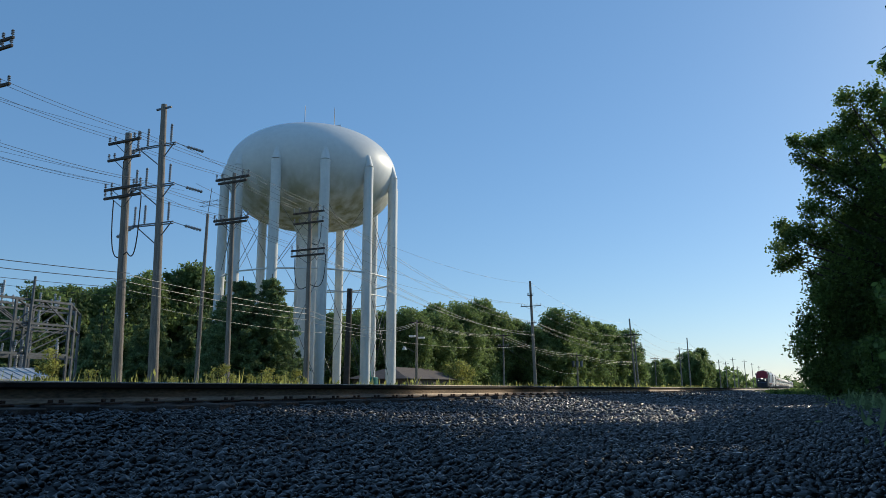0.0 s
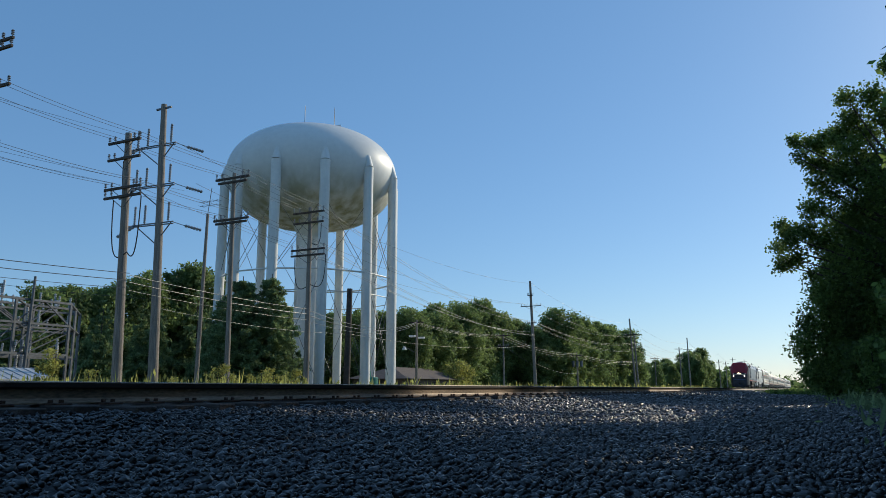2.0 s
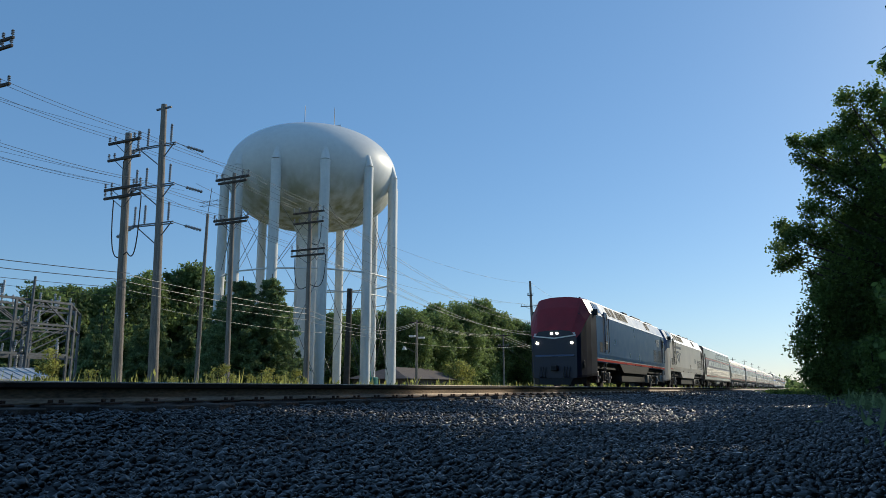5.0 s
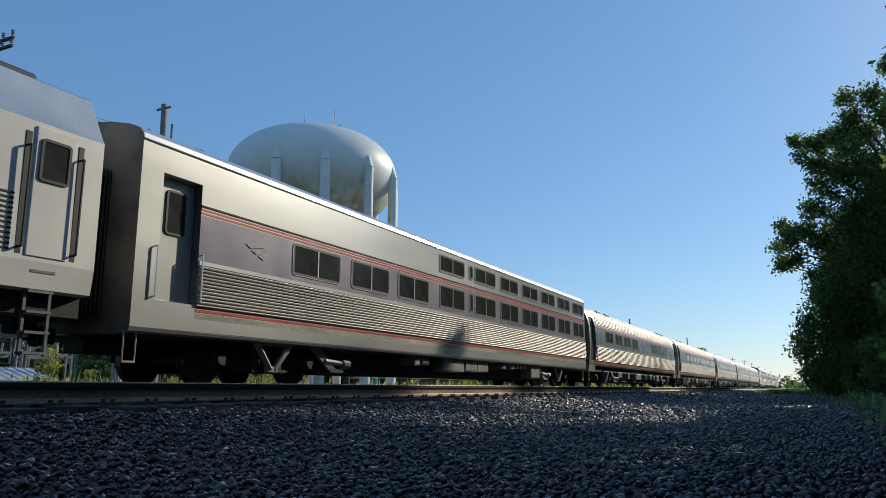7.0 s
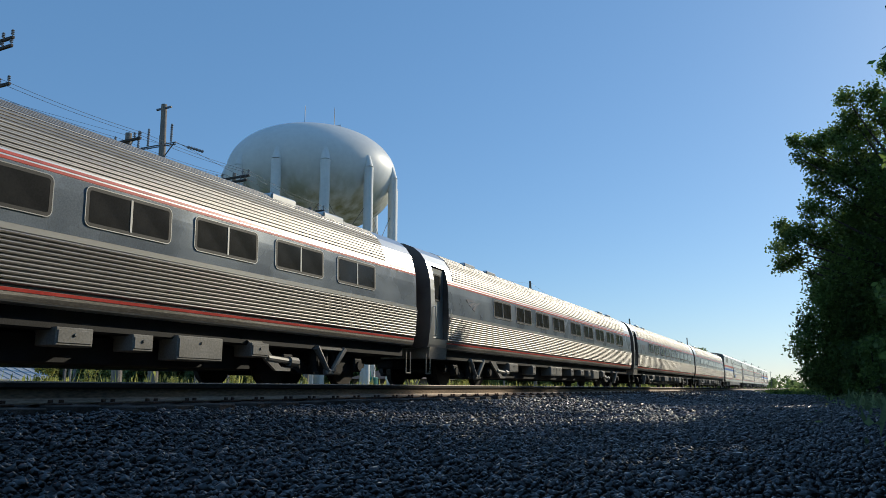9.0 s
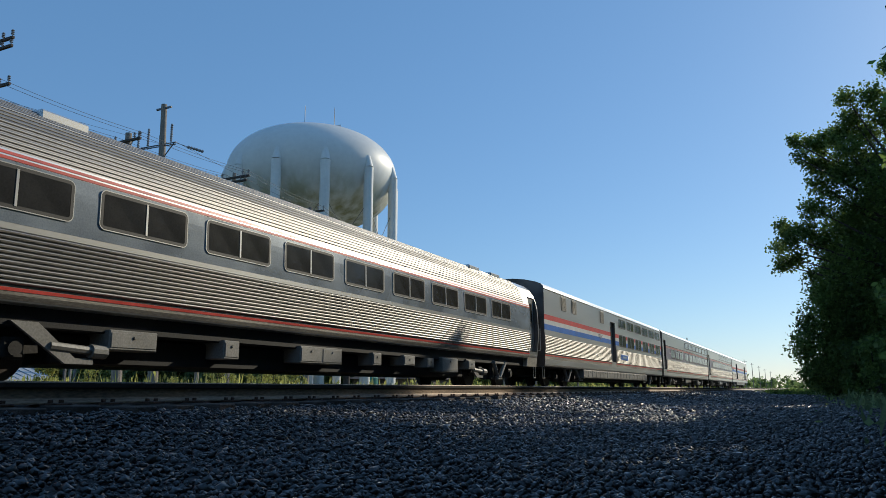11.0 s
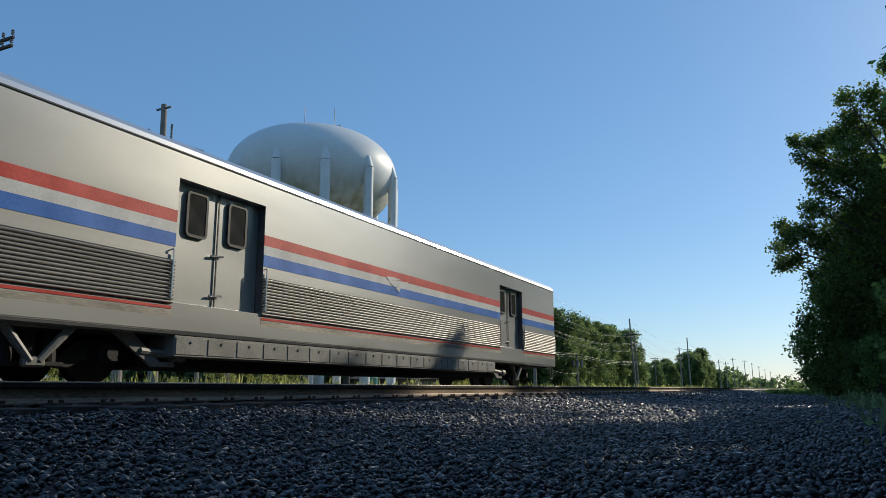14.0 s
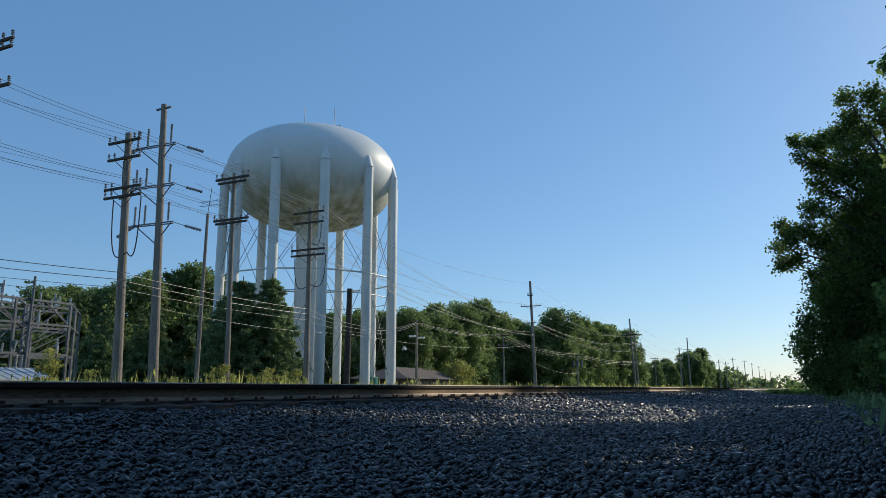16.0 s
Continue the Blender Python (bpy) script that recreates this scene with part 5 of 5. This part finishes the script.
# ---------------------------------------------------------------- poles and wires
def insulator(bm, x, y, z, h=0.32, r=0.075):
    rod(bm, (x, y, z), (x, y, z + h), 0.02, None, 6)
    for i in range(3):
        rod(bm, (x, y, z + h * (0.3 + 0.25 * i)), (x, y, z + h * (0.42 + 0.25 * i)), r, r * 0.6, 8)


def string(bm, a, b, r=0.07, n=7):
    a, b = Vector(a), Vector(b)
    rod(bm, a, b, r * 0.45, None, 6)
    for i in range(n):
        p = a.lerp(b, (i + 0.25) / n)
        q = a.lerp(b, (i + 0.9) / n)
        rod(bm, p, q, r, r * 0.7, 8)


def utility_pole(x, y, top, r, arms, label, lean=(0, 0), name="utility_pole", double=()):
    """A wooden pole with crossarms (height, half length), braces and insulators."""
    po = thing(name, label, "utility pole", (x, y, 0), "utility poles")
    g = float(ground_z(x, y)) - 0.3
    bm = bmesh.new()
    rod(bm, (0, 0, g), (lean[0], lean[1], top), r, r * 0.62, 14)
    part("pole", bm, M["wood"], po)
    for z, hw in arms:
        lx, ly = lean[0] * z / top, lean[1] * z / top - r * 0.9
        bm = bmesh.new()
        box(bm, lx - hw, lx + hw, ly - 0.055, ly + 0.055, z - 0.065, z + 0.065, 0.012)
        a = part("crossarm", bm, M["wood_dark"], po)
        for s in (-1, 1):
            bm = bmesh.new()
            rod(bm, (lx + s * hw * 0.55, ly, z - 0.05), (lx, ly + 0.08, z - 0.6), 0.02, None, 6)
            part("brace", bm, M["galv"], a)
        for f in (-0.95, -0.6, 0.6, 0.95):
            bm = bmesh.new()
            insulator(bm, lx + hw * f, ly, z + 0.06)
            part("insulator", bm, M["ceramic"], a)
    return po


wood_lab = "weathered wooden utility pole with crossarms and insulators"
utility_pole(-30, 18.05, 15.0, 0.20, [(14.35, 1.75), (14.0, 1.7), (12.3, 1.75), (9.6, 1.4)], wood_lab, (-0.4, -0.2))
p1 = utility_pole(-30, 25.45, 12.85, 0.26, [(12.35, 1.15), (11.45, 1.15), (9.9, 1.3), (9.45, 1.3)], "weathered wooden pole with four crossarms and cable drops", (-0.40, -0.2))
p4 = utility_pole(-30, 33.0, 12.75, 0.17, [(12.4, 1.3), (12.15, 1.1), (9.85, 1.35), (9.65, 1.2)], wood_lab, (-0.2, -0.1))
p5 = utility_pole(-31, 41.87, 12.7, 0.22, [(12.3, 1.35), (11.55, 1.3), (9.6, 1.45), (9.2, 1.45)], "leaning wooden pole with four crossarms", (-0.1, -0.05))
utility_pole(-45, 114.5, 8.9, 0.18, [(8.6, 1.3), (6.8, 0.9)], wood_lab)
utility_pole(-40, 115.87, 17.6, 0.30, [(13.4, 1.75), (15.2, 0.5), (10.6, 0.8)], "tall wooden pole with a single long crossarm", (-0.6, 0))
utility_pole(-45, 157.9, 7.7, 0.18, [(7.0, 1.2)], wood_lab)
utility_pole(-40, 194.1, 17.9, 0.30, [(13.6, 1.7)], "tall wooden pole beside a shorter one", (-0.9, 0))
utility_pole(-38, 187.8, 13.7, 0.26, [(13.3, 1.9)], wood_lab, (-0.6, 0))
utility_pole(-40, 222.5, 9.0, 0.2, [(8.6, 1.3)], wood_lab)
utility_pole(-38, 258.5, 13.6, 0.26, [(13.0, 1.4)], wood_lab, (-0.4, 0))
utility_pole(-40, 293.0, 18.9, 0.3, [(14.5, 1.7)], wood_lab, (-0.4, 0))
for y, h in ((399, 14.3), (434, 14.5), (478, 18.3), (506, 14.0), (568, 20.0), (645, 20.0), (737, 20.2), (840, 20), (960, 20)):
    utility_pole(-40, y, h, 0.3, [(h - 1.2, 1.6)], "distant wooden utility pole", (-0.3, 0))

# cable drops looping down beside the poles
def cable(name, pts, r, m, label, cat="power cable"):
    cu = bpy.data.curves.new(name, "CURVE")
    cu.dimensions, cu.bevel_depth, cu.bevel_resolution = "3D", r * 0.6, 1
    sp = cu.splines.new("POLY")
    sp.points.add(len(pts) - 1)
    for p, q in zip(sp.points, pts):
        p.co = (*q, 1)
    cu.materials.append(M[m])
    ob = new(name, cu)
    tagged(ob, label, cat, "overhead cables")
    return ob


def span(a, b, sag=0.6, r=0.016, m="wire", label="dark overhead power cable hung between the poles"):
    a, b = Vector(a), Vector(b)
    pts = []
    for i in range(17):
        u = i / 16
        p = a.lerp(b, u)
        p.z -= 4 * sag * u * (1 - u)
        pts.append(p)
    return cable("power_cable", pts, r, m, label)


def drop(parent, x, y, z0, z1, out, side):
    bm = bmesh.new()
    prev = None
    for i in range(13):
        u = i / 12
        px = x + side * (out * (1 - u ** 2.5))
        p = (px, y - 0.2, z0 + (z1 - z0) * math.sin(u * 1.75) / math.sin(1.75) - 0.4 * math.sin(math.pi * u))
        if prev:
            rod(bm, prev, p, 0.03, None, 6)
        prev = p
    part("cable_drop", bm, M["rubber"], parent, "black looping cable")


drop(p1, 0.15, 0, 9.4, 6.6, 1.25, -1)
drop(p1, 0.15, 0, 9.4, 6.6, 0.7, 1)
drop(p1, 0.2, 0, 11.4, 9.7, 0.8, -1)
drop(p5, -0.05, 0.2, 9.2, 7.2, 1.35, 1)
drop(p5, -0.05, 0.2, 9.2, 7.1, 1.3, -1)
drop(p5, -0.05, 0.2, 11.5, 10.2, 0.9, 1)

# the tall transmission pole with steel brackets and strings of insulators
tp = thing("transmission_pole", "tall wooden transmission pole with steel brackets and insulator strings", "utility pole", (-40, 36.88, 0), "utility poles")
bm = bmesh.new()
rod(bm, (0, 0, -1.4), (-0.6, -0.3, 20.3), 0.36, 0.20, 16)
part("pole", bm, M["wood"], tp)
bm = bmesh.new()
rod(bm, (-0.55, -0.1, 6.5), (-0.85, -0.25, 18), 0.05, None, 8)
part("conduit", bm, M["rubber"], tp)
bm = bmesh.new()
box(bm, -1.3, 0.15, -0.36, -0.24, 19.95, 20.07)
part("top_bar", bm, M["galv"], tp)
for z in (17.2, 14.2, 11.4):
    bm = bmesh.new()
    for dz in (0, 0.5):
        rod(bm, (-2.6, 0, z + 0.2 * dz), (1.4, 0, z - 0.1 + dz * 0.3), 0.05, None, 6)
    rod(bm, (0.2, 0, z - 1.7), (-2.2, 0, z), 0.045, None, 6)
    rod(bm, (0.2, 0, z - 1.0), (1.2, 0, z), 0.045, None, 6)
    br = part("bracket", bm, M["galv"], tp)
    br.location = (-0.6 * z / 20.3 - 0.1, -0.3 * z / 20.3, 0)
    for x in (-2.4, -1.4, 0.9):
        bm = bmesh.new()
        string(bm, (x, 0, z + 0.15), (x, 0, z + 1.5), 0.10, 8)
        part("post_insulator", bm, M["ceramic"], br)
    for a, b in (((1.9, 0.6, z - 0.2), (2.7, 1.4, z - 0.45)), ((-2.5, 0, z), (-2.9, -1.0, z - 0.9)), ((-2.5, 0, z), (-3.6, 0.3, z + 0.1))):
        bm = bmesh.new()
        string(bm, a, b, 0.13, 6)
        if a[0] > 0:
            rod(bm, (1.4, 0, z), a, 0.025, None, 6)
        part("insulator_string", bm, M["ceramic"], br)

ap = thing("antenna_pole", "slim wooden pole with a small aerial on top", "pole", (-38, 38.75, 0))
bm = bmesh.new()
rod(bm, (0, 0, -1.4), (0.15, 0, 12.3), 0.17, 0.10, 12)
part("pole", bm, M["wood"], ap)
bm = bmesh.new()
rod(bm, (0.15, 0, 12.3), (0.4, 0, 14.2), 0.025, None, 6)
for z in (12.9, 13.2):
    rod(bm, (-0.6, 0, z), (1.2, 0, z), 0.015, None, 6)
    for i in range(6):
        rod(bm, (-0.5 + 0.33 * i, -0.3, z), (-0.5 + 0.33 * i, 0.3, z), 0.01, None, 4)
part("aerial", bm, M["galv"], ap)

st = thing("pole_stub", "thick cut-off wooden pole before the tower", "pole", (-40, 60.42, 0))
bm = bmesh.new()
rod(bm, (0, 0, -1.4), (0.15, 0, 9.6), 0.34, 0.27, 16)
part("pole", bm, M["wood_dark"], st)

lp = thing("light_pole", "wooden light pole with two floodlights and a street lamp", "light pole", (-45, 84.05, 0))
bm = bmesh.new()
rod(bm, (0, 0, -1.4), (0, 0, 8.7), 0.2, 0.13, 12)
part("pole", bm, M["wood"], lp)
bm = bmesh.new()
box(bm, -1.0, 1.0, -0.08, 0.08, 8.3, 8.45)
part("crossarm", bm, M["wood_dark"], lp)
for s in (-1, 1):
    bm = bmesh.new()
    box(bm, s * 0.25, s * 1.1, -0.15, 0.2, 6.35 - s * 0.12, 6.6 - s * 0.12, 0.04)
    part("floodlight", bm, M["white"], lp)
bm = bmesh.new()
rod(bm, (0, 0, 4.4), (-1.7, -0.2, 5.3), 0.03, None, 6)
part("lamp_arm", bm, M["galv"], lp)
bm = bmesh.new()
rod(bm, (-1.7, -0.2, 5.3), (-1.7, -0.2, 4.9), 0.12, 0.3, 12)
part("lamp_head", bm, M["white"], lp)

tb = utility_pole(-45, 158.4, 6.6, 0.15, [], "short pole carrying three transformers")
for i in range(3):
    bm = bmesh.new()
    rod(bm, (-0.9 + 0.9 * i, -0.3, 4.6), (-0.9 + 0.9 * i, -0.3, 5.9), 0.33, 0.33, 14)
    part("transformer", bm, M["galv"], tb)

# conductors of the distribution line
DL = [(-30.4, 5.0), (-30.35, 17.4), (-30.4, 25.2), (-30.2, 32.9), (-31.1, 41.8)]
for off in (-1.1, -0.7, 0.7, 1.1):
    zs = (12.6, 12.65, 12.7, 12.75, 12.65)
    for i in range(4):
        span((DL[i][0] + off, DL[i][1], zs[i]), (DL[i + 1][0] + off, DL[i + 1][1], zs[i + 1]), 0.12)
    zs = (9.8, 9.95, 10.25, 10.2, 9.95)
    for i in range(4):
        span((DL[i][0] + off, DL[i][1], zs[i]), (DL[i + 1][0] + off, DL[i + 1][1], zs[i + 1]), 0.12)
    if off != -0.7:
        span((DL[4][0] + off, DL[4][1], 12.65), (-40.5 + off * 0.6, 115.87, 10.8), 1.6, 0.022, "wire_al")
    span((DL[4][0] + off, DL[4][1], 9.95), (-40.4 + off * 0.4, 115.87, 8.9 - 0.3 * off), 1.5, 0.022, "wire_al")
    span((-40.5 + off * 0.6, 115.87, 10.8), (-38.5 + off * 0.6, 187.8, 10.4 + off), 1.8, 0.028, "wire_al")
    span((-38.5 + off, 187.8, 10.4), (-38.3 + off, 258.5, 10.6), 1.8, 0.032, "wire_al")
# the transmission line above
TL = [(-40, 36.88), (-40.4, 115.87), (-40.6, 194.1), (-40.3, 293.0), (-40.2, 399), (-40.2, 478)]
for off, z0 in ((-1.7, 14.0), (1.7, 13.6), (0.3, 17.0)):
    for i in range(5):
        a, b = TL[i], TL[i + 1]
        za, zb = (z0 if i else z0 + 0.4), (z0 if i < 4 else z0 - 1)
        span((a[0] + off * (1.6 if i == 0 else 1), a[1], za), (b[0] + off, b[1], zb if off != 0.3 else 17.2), 2.2, 0.02 + 0.004 * i, "wire_al" if i else "wire")
    span((-40 + off, 36.88, z0), (-46, -20, z0 + 1.5), 1.2, 0.016)
# communication cables low on the poles
for dz, r in ((0, 0.03), (-0.35, 0.03), (-0.75, 0.02)):
    span((-32, -5, 5.9 + dz), (-29.75, 25.45, 5.55 + dz), 0.5, r)
    span((-29.75, 25.45, 5.45 + dz), (-31.0, 42.0, 5.4 + dz), 0.15, r, "wire_al")
    span((-31.0, 42.0, 5.3 + dz), (-45, 84.05, 8.4 + dz * 0.4), 1.0, r, "wire_al")
    span((-45, 84.05, 8.4 + dz * 0.4), (-45, 114.5, 8.7 + dz * 0.5), 0.5, r, "wire_al")
    span((-45, 114.5, 8.7 + dz), (-45, 157.9, 7.5 + dz), 0.9, r * 1.2, "wire_al")
    span((-45, 157.9, 7.3 + dz), (-40, 222.5, 8.6 + dz), 1.2, r * 1.4, "wire_al")
span((-40, 36.88, 5.4), (-40, 60.42, 5.2), 0.4, 0.025, "wire_al")
span((-40, 60.42, 5.2), (-40.3, 115.87, 7.0), 0.9, 0.025, "wire_al")
span((-46, 28, 6.5), (-40, 36.88, 6.0), 0.1, 0.02)
span((-45, 114.5, 6.9), (-40.2, 115.87, 3.6), 0.0, 0.025, "wire_al")
span((-40.2, 115.87, 4.1), (-45, 157.9, 3.2), 0.6, 0.03, "wire_al")


# ---------------------------------------------------------------- substation
def build_substation():
    sb = thing("substation_rack", "grey galvanised steel substation rack with insulators", "substation", (-46, 30, 0))
    xs, ys = (0.0, -3.0, -6.0), (-9.5, -4.5, 0.6, 4.6)
    g = -1.2
    for x in xs:
        for y in ys:
            bm = bmesh.new()
            box(bm, x - 0.08, x + 0.08, y - x * 0.9 - 0.08, y - x * 0.9 + 0.08, g, 5.85, 0.01)
            part("post", bm, M["galv"], sb)
        for z in (5.75, 4.2, 2.2):
            bm = bmesh.new()
            box(bm, x - 0.09, x + 0.09, ys[0] - x * 0.9, ys[-1] - x * 0.9, z - 0.07, z + 0.07)
            part("beam", bm, M["galv"], sb)
        for a, b in zip(ys, ys[1:]):
            a, b = a - x * 0.9, b - x * 0.9
            bm = bmesh.new()
            rod(bm, (x, a, 4.2), (x, (a + b) / 2, 5.75), 0.06, None, 6)
            rod(bm, (x, b, 4.2), (x, (a + b) / 2, 5.75), 0.06, None, 6)
            rod(bm, (x, a, 2.2), (x, b, 4.2), 0.05, None, 6)
            part("brace", bm, M["galv"], sb)
    for y in ys:
        for z in (5.75, 4.2):
            bm = bmesh.new()
            rod(bm, (xs[2], y - xs[2] * 0.9, z), (xs[0], y, z), 0.09, None, 6)
            part("beam", bm, M["galv"], sb)
    rng = random.Random(3)
    for i in range(64):
        x = rng.choice((-6, -6, 0, 0, -3))
        y = rng.uniform(-9, 4.4) - 0.9 * x
        z = rng.choice((5.85, 5.85, 4.3, 2.3))
        bm = bmesh.new()
        string(bm, (x, y, z), (x + rng.uniform(-0.2, 0.2), y, z + rng.uniform(0.7, 1.0)), 0.09, 6)
        part("insulator", bm, M["pale_ceramic"], sb)
    for i in range(9):
        y = -9 + 1.6 * i
        bm = bmesh.new()
        rod(bm, (0.3, y, 3.1 + rng.uniform(-0.6, 0.6)), (-6, y + 5.2 + rng.uniform(-1, 1), 4.9), 0.035, None, 6)
        part("busbar", bm, M["galv"], sb)
    bm = bmesh.new()
    rod(bm, (0.2, 1.4, g), (0.2, 1.6, 7.3), 0.14, 0.08, 10)
    part("mast", bm, M["galv"], sb)
    for i, y in enumerate((-7.5, -2.0, 3.0)):
        t = thing("transformer", "grey electrical transformer with cooling fins", "transformer", (-49, 30 + y, -1.15), "substation transformers")
        bm = bmesh.new()
        box(bm, -1.2, 1.2, -0.9, 0.9, 0, 2.5, 0.05)
        part("tank", bm, M["galv"], t)
        for k in range(7):
            bm = bmesh.new()
            box(bm, 1.2, 1.6, -0.75 + 0.24 * k, -0.69 + 0.24 * k, 0.3, 2.2)
            part("fin", bm, M["galv"], t)
        for k in range(3):
            bm = bmesh.new()
            string(bm, (-0.6 + 0.6 * k, 0, 2.5), (-0.6 + 0.6 * k, 0, 3.4), 0.13, 6)
            part("bushing", bm, M["ceramic"], t)


build_substation()

hut = thing("shed", "low pale shed with a ribbed metal roof", "shed", (-35, 22.5, -1.1))
bm = bmesh.new()
slab(bm, [(-4.5, 0), (1.7, 0), (1.7, 1.45), (-4.5, 1.45)], -1.7, 1.7)
part("wall", bm, M["metal_roof"], hut)
bm = bmesh.new()
prism(bm, [(-2.0, 1.4), (2.0, 1.4), (2.0, 1.46), (0, 2.05), (-2.0, 1.46)], -4.9, 2.0)
rf = part("roof", bm, M["metal_roof"], hut, "pale ribbed metal roof")
for i in range(15):
    bm = bmesh.new()
    rod(bm, (2.0, -4.8 + 0.48 * i, 1.47), (0, -4.8 + 0.48 * i, 2.07), 0.022, None, 5)
    part("rib", bm, M["metal_roof"], rf)

house = thing("house", "low house with a brown hipped shingle roof", "house", (-56, 103, -1.15))
bm = bmesh.new()
box(bm, -4.5, 4.5, -10, 10, 0, 2.6)
part("wall", bm, M["shingle"], house)
bm = bmesh.new()
v = [bm.verts.new(p) for p in ((-5.2, -10.8, 2.5), (5.2, -10.8, 2.5), (5.2, 10.8, 2.5), (-5.2, 10.8, 2.5), (0, -6, 4.3), (0, 6, 4.3))]
for fc in ((0, 1, 4), (1, 2, 5, 4), (2, 3, 5), (3, 0, 4, 5), (3, 2, 1, 0)):
    bm.faces.new([v[i] for i in fc])
part("roof", bm, M["shingle"], house, "brown hipped shingle roof")
for y in (-6, -1, 4):
    bm = bmesh.new()
    box(bm, 4.48, 4.56, y - 0.7, y + 0.7, 1.0, 2.1)
    part("window", bm, M["glass"], house)

vb = thing("valve_box", "teal painted valve housing at the tower's foot", "valve box", (-42.5, 68.5, -1.15))
bm = bmesh.new()
box(bm, -0.8, 0.8, -0.8, 0.8, 0, 2.3, 0.12)
rod(bm, (0, 0, 2.3), (0, 0, 3.0), 0.3, 0.2, 12)
part("housing", bm, M["teal"], vb)


# ---------------------------------------------------------------- movement
def motions():
    times = [0.0, 0.034, 0.067, 0.1] + [0.5 * i for i in range(1, 32)] + [15.9, 15.934, 15.967, 16.0]
    for ob, q in moving:
        walk(ob, [(t, pose(TRAIN_X, V * (T0 - t) - q, 0)) for t in times])


motions()
